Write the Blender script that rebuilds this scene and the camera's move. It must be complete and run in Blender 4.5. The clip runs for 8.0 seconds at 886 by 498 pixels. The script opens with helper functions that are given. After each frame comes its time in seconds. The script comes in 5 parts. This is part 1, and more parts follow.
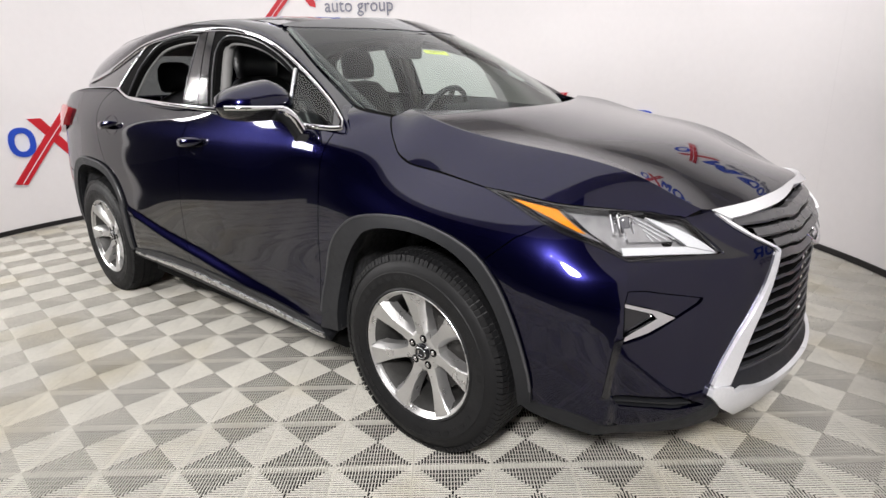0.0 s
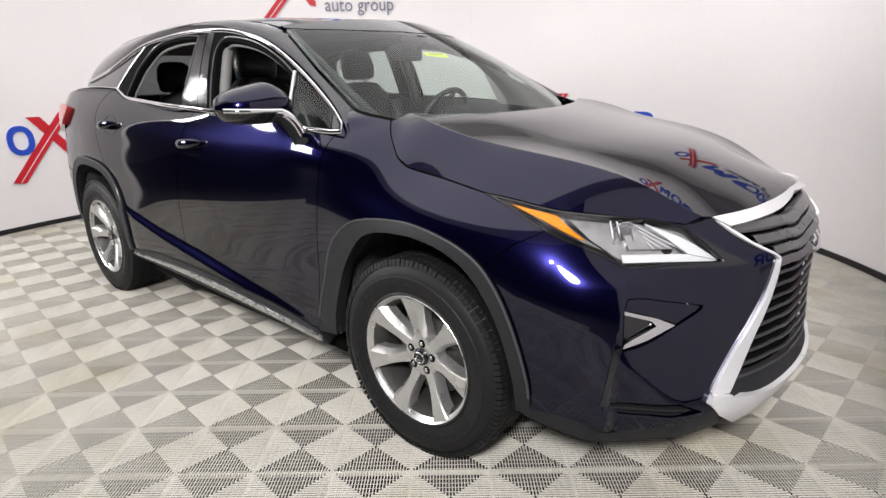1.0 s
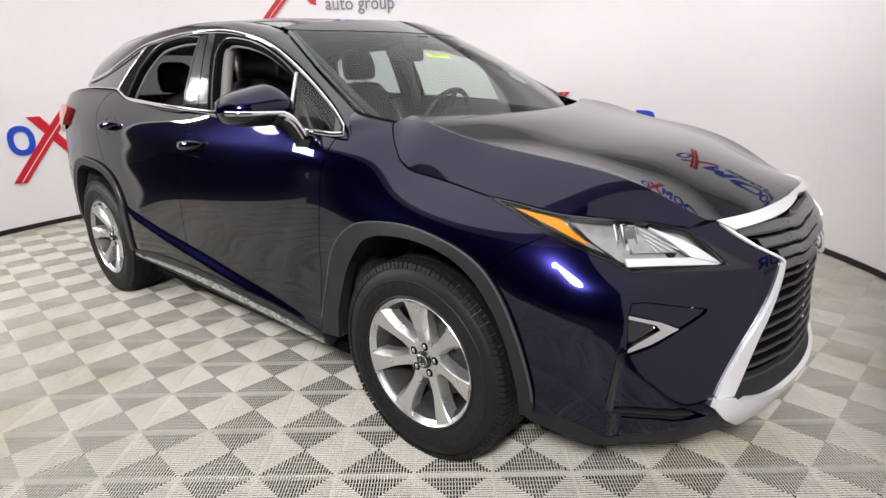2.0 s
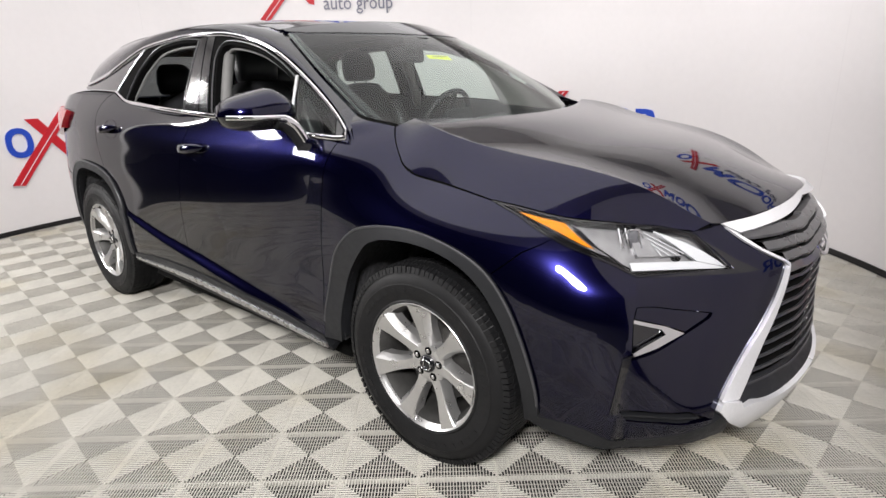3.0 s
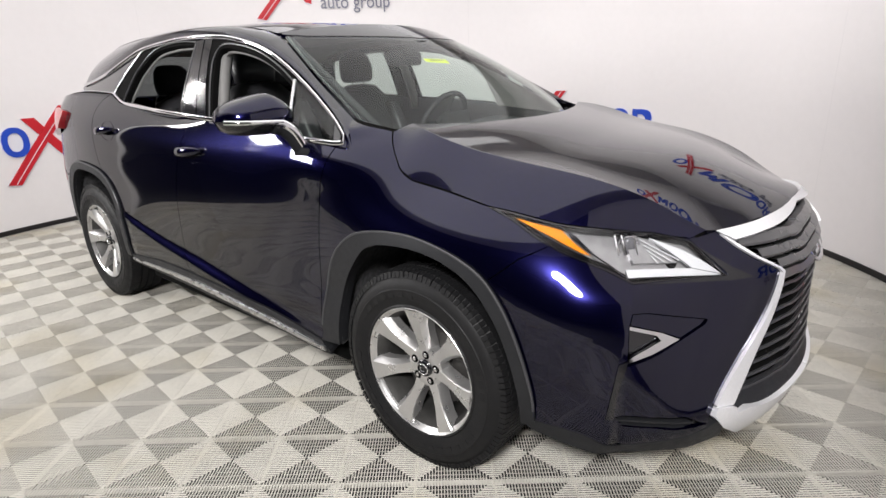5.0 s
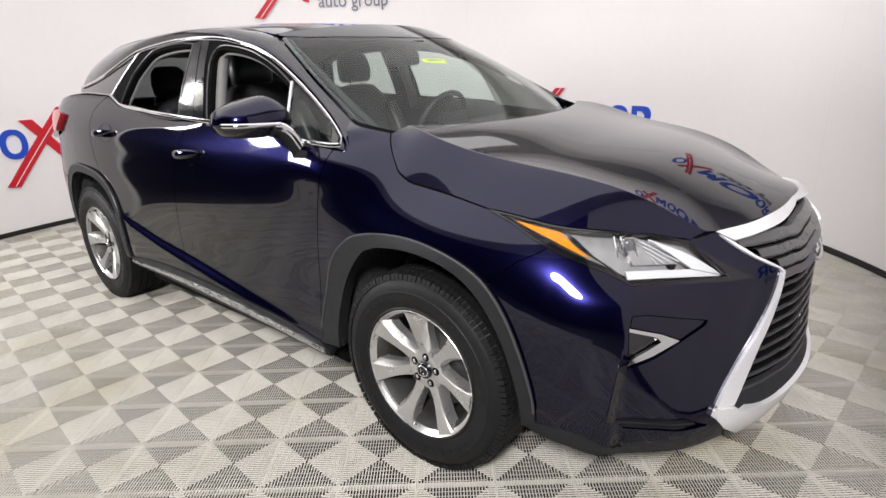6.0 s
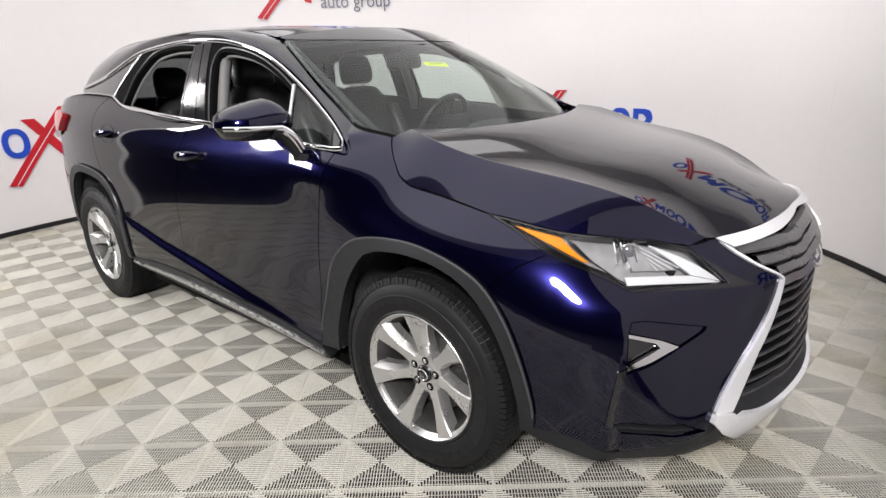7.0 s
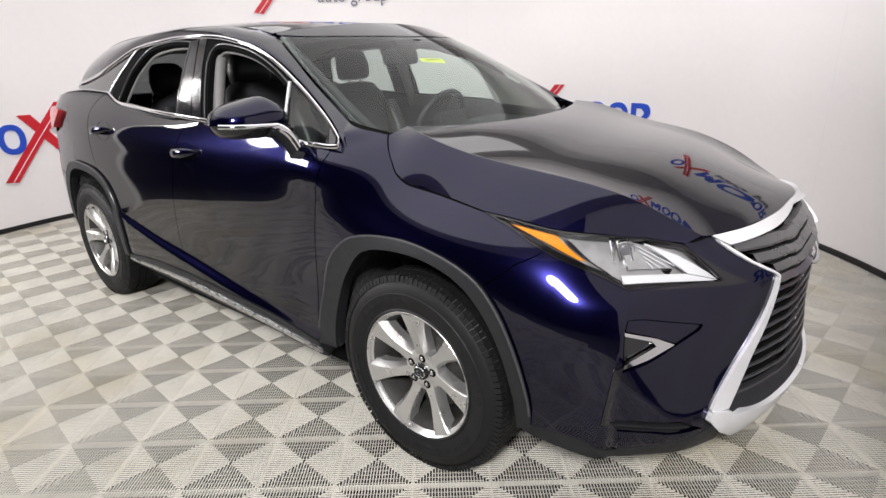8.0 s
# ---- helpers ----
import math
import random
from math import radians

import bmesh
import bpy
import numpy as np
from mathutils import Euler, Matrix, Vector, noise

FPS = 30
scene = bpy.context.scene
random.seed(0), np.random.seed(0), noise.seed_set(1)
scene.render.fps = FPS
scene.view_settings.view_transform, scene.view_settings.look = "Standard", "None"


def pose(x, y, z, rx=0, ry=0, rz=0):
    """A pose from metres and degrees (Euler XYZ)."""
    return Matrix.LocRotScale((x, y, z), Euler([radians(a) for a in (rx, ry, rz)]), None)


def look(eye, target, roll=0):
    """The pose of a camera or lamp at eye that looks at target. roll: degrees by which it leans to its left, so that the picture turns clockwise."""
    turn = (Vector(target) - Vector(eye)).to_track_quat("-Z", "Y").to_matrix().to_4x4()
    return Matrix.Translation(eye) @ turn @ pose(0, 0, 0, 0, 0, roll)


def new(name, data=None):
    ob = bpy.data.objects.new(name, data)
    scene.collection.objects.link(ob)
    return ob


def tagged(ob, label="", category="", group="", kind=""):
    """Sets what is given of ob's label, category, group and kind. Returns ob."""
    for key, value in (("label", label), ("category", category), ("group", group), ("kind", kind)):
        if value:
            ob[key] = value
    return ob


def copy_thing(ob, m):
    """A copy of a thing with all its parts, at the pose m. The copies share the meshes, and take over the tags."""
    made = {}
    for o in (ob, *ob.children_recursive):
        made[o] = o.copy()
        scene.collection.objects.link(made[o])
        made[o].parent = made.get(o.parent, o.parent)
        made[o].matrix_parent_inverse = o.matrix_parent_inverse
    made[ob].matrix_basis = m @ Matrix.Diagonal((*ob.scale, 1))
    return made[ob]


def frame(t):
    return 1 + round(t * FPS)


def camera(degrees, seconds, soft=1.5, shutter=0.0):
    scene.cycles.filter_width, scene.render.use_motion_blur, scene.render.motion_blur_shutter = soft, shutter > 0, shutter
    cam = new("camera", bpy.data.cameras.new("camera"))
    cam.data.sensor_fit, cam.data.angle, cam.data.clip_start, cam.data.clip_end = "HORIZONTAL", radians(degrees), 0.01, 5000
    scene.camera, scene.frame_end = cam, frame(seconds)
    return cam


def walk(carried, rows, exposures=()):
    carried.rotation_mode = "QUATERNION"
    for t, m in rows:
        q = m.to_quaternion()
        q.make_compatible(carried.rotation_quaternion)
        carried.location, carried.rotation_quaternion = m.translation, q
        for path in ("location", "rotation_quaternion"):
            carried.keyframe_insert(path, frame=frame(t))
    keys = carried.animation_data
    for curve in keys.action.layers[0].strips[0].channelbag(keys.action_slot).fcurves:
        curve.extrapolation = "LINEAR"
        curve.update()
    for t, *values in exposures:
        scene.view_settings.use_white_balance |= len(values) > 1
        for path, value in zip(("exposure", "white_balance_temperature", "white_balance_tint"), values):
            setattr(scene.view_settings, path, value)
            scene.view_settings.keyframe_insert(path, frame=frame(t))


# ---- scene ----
cam = camera(76.23, 8.0)
walk(cam, [
    (0, pose(1.273, -2.261, 1.330, 73.138, 1.347, 39.820)),
    (0.5, pose(1.273, -2.256, 1.340, 73.055, 1.296, 39.740)),
    (1, pose(1.265, -2.250, 1.349, 72.992, 1.048, 39.841)),
    (1.5, pose(1.260, -2.247, 1.357, 72.870, 1.046, 39.887)),
    (3, pose(1.232, -2.246, 1.384, 72.512, 1.436, 39.634)),
    (3.5, pose(1.230, -2.245, 1.390, 72.467, 1.448, 39.520)),
    (4, pose(1.232, -2.246, 1.397, 72.446, 1.258, 39.468)),
    (4.5, pose(1.233, -2.251, 1.406, 72.369, 1.136, 39.407)),
    (6, pose(1.229, -2.235, 1.429, 71.894, 1.732, 39.262)),
    (6.5, pose(1.230, -2.237, 1.438, 71.991, 1.575, 39.381)),
    (7, pose(1.231, -2.234, 1.444, 71.902, 1.424, 39.454)),
    (7.5, pose(1.233, -2.229, 1.452, 71.602, 1.557, 39.375)),
    (8, pose(1.233, -2.224, 1.456, 71.296, 1.515, 39.286)),
], exposures=[(0, 0.0), (8, 0.0)])

# ---------------------------------------------------------------- light
world = bpy.data.worlds.new("world")
world.use_nodes = True
world.node_tree.nodes["Background"].inputs[0].default_value = (0.02, 0.02, 0.024, 1)
world.node_tree.nodes["Background"].inputs[1].default_value = 0.3
scene.world = world
ROOM, ROOM_R, ROOM_H = (-1.64, 0.01), 3.675, 2.95   # centre and radius of the round booth



# ---------------------------------------------------------------- materials
def material(name, colour, rough=0.5, metal=0.0, coat=0.0, coat_rough=0.03, vary=0.0, scale=8.0, bump=0.0, bump_scale=200.0, rough_vary=0.0, **more):
    """A surface with broad and fine variation of colour and gloss, and fine relief."""
    m = bpy.data.materials.new(name)
    m.use_nodes = True
    nt = m.node_tree
    b = nt.nodes["Principled BSDF"]
    b.inputs["Base Color"].default_value = (*colour, 1)
    b.inputs["Roughness"].default_value, b.inputs["Metallic"].default_value = rough, metal
    b.inputs["Coat Weight"].default_value, b.inputs["Coat Roughness"].default_value = coat, coat_rough
    for key, value in more.items():
        b.inputs[key.replace("_", " ")].default_value = value
    tc = nt.nodes.new("ShaderNodeTexCoord")

    def tex(s, detail):
        n = nt.nodes.new("ShaderNodeTexNoise")
        n.inputs["Scale"].default_value, n.inputs["Detail"].default_value = s, detail
        nt.links.new(tc.outputs["Object"], n.inputs["Vector"])
        return n.outputs["Fac"]

    def spread(fac, lo, hi):
        n = nt.nodes.new("ShaderNodeMapRange")
        n.inputs["From Min"].default_value, n.inputs["From Max"].default_value = 0.3, 0.7
        n.inputs["To Min"].default_value, n.inputs["To Max"].default_value = lo, hi
        nt.links.new(fac, n.inputs["Value"])
        return n.outputs["Result"]

    if vary:
        mult = nt.nodes.new("ShaderNodeMath")
        mult.operation = "MULTIPLY"
        nt.links.new(spread(tex(scale, 3), 1 - vary, 1 + vary), mult.inputs[0])
        nt.links.new(spread(tex(scale * 14, 2), 1 - vary * 0.6, 1 + vary * 0.6), mult.inputs[1])
        mix = nt.nodes.new("ShaderNodeVectorMath")
        mix.operation = "SCALE"
        mix.inputs[0].default_value = colour
        nt.links.new(mult.outputs[0], mix.inputs["Scale"])
        nt.links.new(mix.outputs[0], b.inputs["Base Color"])
    if rough_vary:
        nt.links.new(spread(tex(scale * 3, 4), max(0.01, rough - rough_vary), rough + rough_vary), b.inputs["Roughness"])
    if bump:
        n = nt.nodes.new("ShaderNodeBump")
        n.inputs["Strength"].default_value, n.inputs["Distance"].default_value = bump, 0.002
        nt.links.new(tex(bump_scale, 3), n.inputs["Height"])
        nt.links.new(n.outputs[0], b.inputs["Normal"])
    return m


def glass_material(name, tint, clear, gloss_rough=0.0, rise=4.3):
    """Thin pane: lets light through, tinted, with a mirror-like film on it."""
    m = bpy.data.materials.new(name)
    m.use_nodes = True
    nt = m.node_tree
    nt.nodes.remove(nt.nodes["Principled BSDF"])
    t, g, f, mix, power, fit = (nt.nodes.new("ShaderNode" + k) for k in ("BsdfTransparent", "BsdfGlossy", "LayerWeight", "MixShader", "Math", "MapRange"))
    t.inputs[0].default_value = (*tint, 1)
    g.inputs["Roughness"].default_value = gloss_rough
    power.operation = "POWER"
    power.inputs[1].default_value = rise
    fit.inputs["To Min"].default_value, fit.inputs["To Max"].default_value = clear, 1.0
    nt.links.new(f.outputs["Facing"], power.inputs[0])
    nt.links.new(power.outputs[0], fit.inputs["Value"])
    nt.links.new(fit.outputs["Result"], mix.inputs[0])
    nt.links.new(t.outputs[0], mix.inputs[1])
    nt.links.new(g.outputs[0], mix.inputs[2])
    nt.links.new(mix.outputs[0], nt.nodes["Material Output"].inputs["Surface"])
    return m


PAINT = material("blue_paint", (0.0034, 0.0031, 0.026), 0.23, 0.9, 1.0, 0.03, vary=0.05, scale=3, Coat_IOR=1.52, Specular_Tint=(0.28, 0.28, 0.30, 1))
CHROME = material("chrome", (0.82, 0.82, 0.84), 0.07, 1.0, rough_vary=0.02)
SATIN = material("satin_silver", (0.72, 0.72, 0.73), 0.28, 1.0, rough_vary=0.05)
SILVER_PAINT = material("silver_paint", (0.72, 0.72, 0.74), 0.35, 0.35, 0.6, vary=0.04)
ALLOY = material("alloy", (0.64, 0.635, 0.63), 0.30, 0.85, 0.2, vary=0.04, rough_vary=0.04)
# dark copy of the alloy: shade between the spokes is put into its colour
BARREL = material("shaded_rim_alloy", (0.05, 0.049, 0.047), 0.5, 0.6, vary=0.2, scale=20)
CLAD = material("cladding", (0.013, 0.0135, 0.0155), 0.48, Specular_IOR_Level=0.32, vary=0.12, scale=12, bump=0.15, bump_scale=700, rough_vary=0.06)
BLACK = material("black_gloss", (0.006, 0.006, 0.008), 0.12, coat=0.6)
# near-zero black: painted shade in gaps and hollows, also the black window frames
SHADOW = material("black_matt_shade", (0.002, 0.002, 0.002), 0.95, Specular_IOR_Level=0.1)
RUBBER = material("tyre_rubber", (0.0065, 0.0065, 0.0072), 0.55, Specular_IOR_Level=0.28, vary=0.22, scale=9, bump=0.25, bump_scale=350, rough_vary=0.08)
SEAL = material("seal_rubber", (0.008, 0.008, 0.009), 0.8, vary=0.1, Specular_IOR_Level=0.15)
LINER = material("liner_felt", (0.075, 0.075, 0.08), 0.95, vary=0.5, scale=60, bump=0.8, bump_scale=160)
LEATHER = material("black_leather", (0.028, 0.028, 0.031), 0.42, vary=0.15, scale=10, bump=0.25, bump_scale=420, rough_vary=0.06)
TRIM = material("cabin_plastic", (0.022, 0.022, 0.024), 0.6, vary=0.12, scale=14, bump=0.2, bump_scale=500)
HEADLINER = material("headliner_cloth", (0.30, 0.29, 0.28), 0.95, vary=0.06, scale=20, bump=0.3, bump_scale=800)
LINING = material("pillar_plastic", (0.16, 0.158, 0.155), 0.7, vary=0.06, scale=20, bump=0.2, bump_scale=600)
GRILLE = material("grille_grey", (0.15, 0.15, 0.155), 0.30, 0.8, 0.3, vary=0.06, rough_vary=0.05)
GRILLE_DARK = material("grille_dark", (0.045, 0.045, 0.048), 0.35, 0.3, 0.2, vary=0.1)
CLAD_EDGE = material("cladding_edge", (0.05, 0.05, 0.054), 0.3, vary=0.1)
AMBER = material("amber_reflector", (0.58, 0.19, 0.0), 0.4, Specular_IOR_Level=0.15, bump=0.5, bump_scale=260, vary=0.12, scale=30)
RED_LENS = material("red_lens", (0.42, 0.012, 0.02), 0.12, coat=0.9, vary=0.08)
WHITE_LENS = material("white_light_guide", (0.50, 0.51, 0.53), 0.25, coat=0.6, vary=0.03)
LENS = material("projector_glass", (0.10, 0.10, 0.11), 0.06, coat=1.0)
LAMP_BOWL = material("lamp_reflector", (0.36, 0.36, 0.37), 0.32, 0.6, vary=0.1, scale=30)
DISC = material("brake_disc", (0.045, 0.043, 0.041), 0.55, 0.3, vary=0.2, scale=30)
CLEAR = glass_material("clear_lens", (0.97, 0.97, 0.97), 0.04, rise=5.5)
SCREEN = glass_material("windscreen_glass", (0.74, 0.83, 0.79), 0.045, 0.04, rise=5.4)
GREEN = glass_material("side_glass", (0.72, 0.77, 0.74), 0.08)
PRIVACY = glass_material("rear_side_glass", (0.55, 0.58, 0.56), 0.08)
TINTED = glass_material("privacy_glass", (0.12, 0.13, 0.13), 0.06)
YELLOW = material("yellow_sticker", (0.80, 0.86, 0.05), 0.5, vary=0.04)
INK = material("grey_ink", (0.18, 0.19, 0.06), 0.6)
RIB = material("tile_plastic", (0.56, 0.54, 0.49), 0.55, Specular_IOR_Level=0.25, vary=0.10, scale=4, rough_vary=0.08)
# tiles differ a little from one another, with broad worn and stained patches over the floor
nt = RIB.node_tree
link = nt.links
old = [l for l in link if l.to_socket.name == "Base Color"][0].from_socket
info, pos, spots, fit, mul, tint, blend = (nt.nodes.new("ShaderNode" + k) for k in ("ObjectInfo", "NewGeometry", "TexNoise", "MapRange", "Math", "VectorMath", "VectorMath"))
spots.inputs["Scale"].default_value, spots.inputs["Detail"].default_value = 1.7, 6
link.new(pos.outputs["Position"], spots.inputs["Vector"])
fit.inputs["From Min"].default_value, fit.inputs["From Max"].default_value = 0.52, 0.74
link.new(spots.outputs["Fac"], fit.inputs["Value"])
mul.operation, tint.operation, blend.operation = "MULTIPLY_ADD", "MULTIPLY_ADD", "MULTIPLY"
mul.inputs[1].default_value, mul.inputs[2].default_value = 0.10, -0.05
link.new(info.outputs["Random"], mul.inputs[0])
link.new(fit.outputs["Result"], tint.inputs[0])
tint.inputs[1].default_value, tint.inputs[2].default_value = (-0.10, -0.14, -0.24), (1, 1, 1)
shade = nt.nodes.new("ShaderNodeVectorMath")
link.new(tint.outputs[0], shade.inputs[0])
link.new(mul.outputs[0], shade.inputs[1])
link.new(old, blend.inputs[0])
link.new(shade.outputs[0], blend.inputs[1])
link.new(blend.outputs[0], nt.nodes["Principled BSDF"].inputs["Base Color"])
# slab under the tiles, near black: shade between the slats is in its colour
BED = material("slab_gap_shade", (0.014, 0.014, 0.0135), 0.8, vary=0.2)
WALL = material("white_wall", (0.77, 0.743, 0.745), 0.42, vary=0.015, scale=1.2, bump=0.03, bump_scale=60, rough_vary=0.05)
DARK_WALL = material("dark_workshop_wall", (0.035, 0.035, 0.04), 0.85, vary=0.2, scale=2)
HEADER = material("grey_header_paint", (0.78, 0.76, 0.75), 0.8, vary=0.05)
CEILING = material("ceiling_paint", (0.62, 0.61, 0.605), 0.8, vary=0.05)
BASE = material("black_skirting", (0.012, 0.011, 0.012), 0.4, vary=0.2)
SIGN_BLUE = material("sign_blue", (0.012, 0.06, 0.46), 0.5, vary=0.06)
SIGN_RED = material("sign_red", (0.50, 0.008, 0.018), 0.5, vary=0.06)
SIGN_GREY = material("sign_grey", (0.16, 0.16, 0.22), 0.4, vary=0.05)
SIGN_EDGE = material("sign_backing", (0.75, 0.74, 0.78), 0.4)

# ---------------------------------------------------------------- surfaces of the car
# Car axes: x forward from the front axle, y to the car's left, z up from the floor.
class Curve:
    """Natural cubic through knots; weights() gives how much each knot counts at t."""
    def __init__(self, knots):
        t = self.t = np.array(knots, float)
        n, h = len(t), np.diff(t)
        a, r = np.eye(n), np.zeros((n, n))
        for i in range(1, n - 1):
            a[i, i - 1:i + 2] = h[i - 1] / 6, (h[i - 1] + h[i]) / 3, h[i] / 6
            r[i, i - 1:i + 2] = 1 / h[i - 1], -1 / h[i - 1] - 1 / h[i], 1 / h[i]
        self.bend = np.linalg.solve(a, r)

    def weights(self, x):
        t = self.t
        x = np.clip(np.atleast_1d(np.asarray(x, float)), t[0], t[-1])
        i = np.clip(np.searchsorted(t, x) - 1, 0, len(t) - 2)
        h = t[i + 1] - t[i]
        a, b = (t[i + 1] - x) / h, (x - t[i]) / h
        w = ((a**3 - a) * h * h / 6)[:, None] * self.bend[i] + ((b**3 - b) * h * h / 6)[:, None] * self.bend[i + 1]
        k = np.arange(len(x))
        w[k, i] += a
        w[k, i + 1] += b
        return w


def spline(knots, values):
    c, v = Curve(knots), np.array(values, float)
    return lambda x: c.weights(x) @ v


# Plan of the lower body, right half and on past the nose: parameter s, x, y.
PLAN_S = [-4.9, -4.6, -4.3, -3.9, -3.5, -3.1, -2.79, -2.2, -1.4, -0.6, 0, 0.35, 0.62, 0.85, 1.1, 1.4, 1.65, 1.9, 2.2]
plan_x = spline(PLAN_S, [-3.82, -3.84, -3.82, -3.72, -3.46, -3.1, -2.79, -2.2, -1.4, -0.6, 0, 0.35, 0.6, 0.785, 0.94, 1.03, 1.055, 1.03, 0.94])
plan_y = spline(PLAN_S, [0.3, 0, -0.3, -0.62, -0.85, -0.922, -0.94, -0.938, -0.935, -0.937, -0.942, -0.925, -0.855, -0.715, -0.5, -0.25, 0, 0.25, 0.5])
LEVEL = Curve([0.15, 0.25, 0.35, 0.45, 0.58, 0.72, 0.86, 1.0, 1.1, 1.2, 1.3])
STATION = Curve([-4.6, -3.9, -3.4, -2.79, -2.2, -1.4, -0.7, -0.3, 0, 0.35, 0.62, 0.85, 1.1, 1.65, 2.2])
rear, nose = [.2, .1, .03, 0, 0, .005, .02, .04, .06, .10, .18], [.14, .05, 0, -.01, 0, 0, .03, .17, .35, .55, .75]
door = [.14, .07, .028, .016, .017, .010, .005, .004, .011, .05, .11]
level_quarter = [.15, .09, .04, .015, .005, .002, .01, .025, .035, .055, .11]
level_haunch = [.13, .07, .03, .014, .008, .003, .001, .004, .012, .042, .1]
level_rear_door = [.14, .07, .03, .018, .014, .010, .005, .004, .008, .04, .1]
level_fender = [.13, .06, .02, .012, .02, .01, .004, .016, .045, .17, .42]
level_wheel_arch = [.13, .06, .025, .014, .012, .004, .006, .085, .21, .36, .5]
level_wing = [.12, .06, .03, .014, .006, .002, .03, .15, .3, .46, .6]
level_corner = [.12, .06, .03, .012, .003, .005, .07, .21, .37, .53, .7]
level_bumper_side = [.10, .025, -.010, -.003, .014, .036, .09, .23, .4, .6, .8]
level_bumper_front = [.12, .035, -.006, -.001, .007, .014, .042, .19, .38, .58, .8]
level_bumper_far = [.13, .055, .005, 0, 0, 0, .035, .19, .38, .58, .8]
INWARD = np.array([rear, rear, level_quarter, level_haunch, level_rear_door, door, door, level_fender, level_wheel_arch, level_wing, level_corner, level_bumper_side, level_bumper_front, nose, level_bumper_far])


def ease(t):
    t = np.clip(t, 0, 1)
    return t * t * (3 - 2 * t)


ledge_z = spline([-2.6, -2.3, -1.968, -1.558, -1.157, -0.804, -0.4], [.68, .625, .560, .512, .462, .420, .37])


bumper_corner = spline([0.2, 0.40, 0.51, 0.617, 0.7075, 0.80, 1.0], [.672, .686, .702, .724, .739, .755, .77])


def side(s, z, out=0.0):
    """Lower body: a point out metres proud of the skin."""
    s, z = np.broadcast_arrays(np.atleast_1d(np.asarray(s, float)), np.asarray(z, float))
    e = 1e-3
    x, y = plan_x(s), plan_y(s)
    nx, ny = plan_y(s + e) - plan_y(s - e), -(plan_x(s + e) - plan_x(s - e))
    d = np.einsum("ni,nj,ij->n", STATION.weights(s), LEVEL.weights(z), INWARD) - out
    # the ledge that rises along the foot of the doors, and the upright corner of the front bumper
    front = np.clip((s + 2.3) / 1.6, 0, 1)
    t = np.clip((ledge_z(s) + 0.01 - z) / (0.04 + 0.055 * front), 0, 1)
    d = d - (0.013 + 0.015 * front) * t * t * (3 - 2 * t) * np.clip((s + 2.5) / 0.25, 0, 1) * np.clip((-0.40 - s) / 0.15, 0, 1)
    far = abs(s - bumper_corner(z))
    c = np.clip(1 - far / 0.24, 0, 1)**1.25
    e0 = np.clip((0.87 - z) / 0.11, 0, 1)
    d = d - 0.026 * c * e0 * e0 * (3 - 2 * e0)
    # the fold below the fog lamp, where the panel leans inwards
    fold = np.clip(0.5565 - 0.8066 * (s - 0.73) - z, 0, 0.11)
    d = d + 0.26 * fold * fold / (fold + 0.05) * ease((s - 0.700) / 0.05) * ease((0.98 - s) / 0.16)
    d = d - 0.034 * np.exp(-((s + 0.385) / 0.07)**2 - ((z - 1.208) / 0.028)**2)      # foot of the windscreen pillar
    k = d / np.hypot(nx, ny)
    return np.stack([x - nx * k, y - ny * k, z], 1)


belt_y = spline([-3.6, -3.2, -2.6, -1.6, -0.8, -0.3], [.70, .775, .85, .885, .880, .848])
pinch = spline([-3.6, -1.9, -1.3, -1.1, -0.92, -0.67, -0.3], [0, 0, .0, .05, .17, .27, .30])


def glasshouse(x, z, out=0.0):
    """Side windows and pillars, leaning inwards."""
    x, z = np.broadcast_arrays(np.atleast_1d(np.asarray(x, float)), np.asarray(z, float))
    h = z - 1.2
    return np.stack([x, -(belt_y(x) - (0.34 + pinch(x)) * h - 0.32 * h * h + out), z + 0.4 * out], 1)


# Bonnet: centre line, crown, crease and rim, each along x.
hood_mid = spline([-0.5, -0.1, 0.25, 0.6, 0.85, 0.94, 1.0], [1.212, 1.204, 1.1445, 1.076, .991, .957, .917])
hood_crown = spline([-0.5, -0.1, 0.1, 0.3, 0.6, 0.83, 1.0], [-.03, .012, .062, .078, .165, .29, .20])
crease_y = spline([-0.5, -0.25, -0.15, -0.05, 0.15, 0.35, 0.55, 0.645, 0.72, 0.8, 1.0], [.60, .655, .70, .722, .697, .668, .606, .572, .548, .520, .47])
flute = spline([-0.5, 0.0, 0.3, 0.55, 0.7, 0.8, 1.0], [.19, .20, .20, .19, .18, .13, .08])           # width of the hollow inside the crease
flute_slope = spline([-0.5, -0.1, 0.1, 0.3, 0.6, 0.7, 0.8, 1.0], [.03, .05, .08, .14, .26, .29, .20, .06])
rim_y = spline([-0.35, -0.244, -0.134, -0.055, 0.082, 0.231, 0.308, 0.372, 0.445, 0.52, 0.592, 0.639, 0.683, 0.747, 1.0], [.66, .741, .828, .829, .816, .814, .804, .792, .771, .732, .677, .638, .607, .570, .50])
rim_z = spline([-0.35, -0.244, -0.134, -0.055, 0.082, 0.231, 0.308, 0.372, 0.445, 0.52, 0.592, 0.639, 0.683, 0.747, 1.0], [1.235, 1.196, 1.08, 1.043, 1.02, .994, .985, .975, .962, .952, .943, .938, .932, .919, .85])


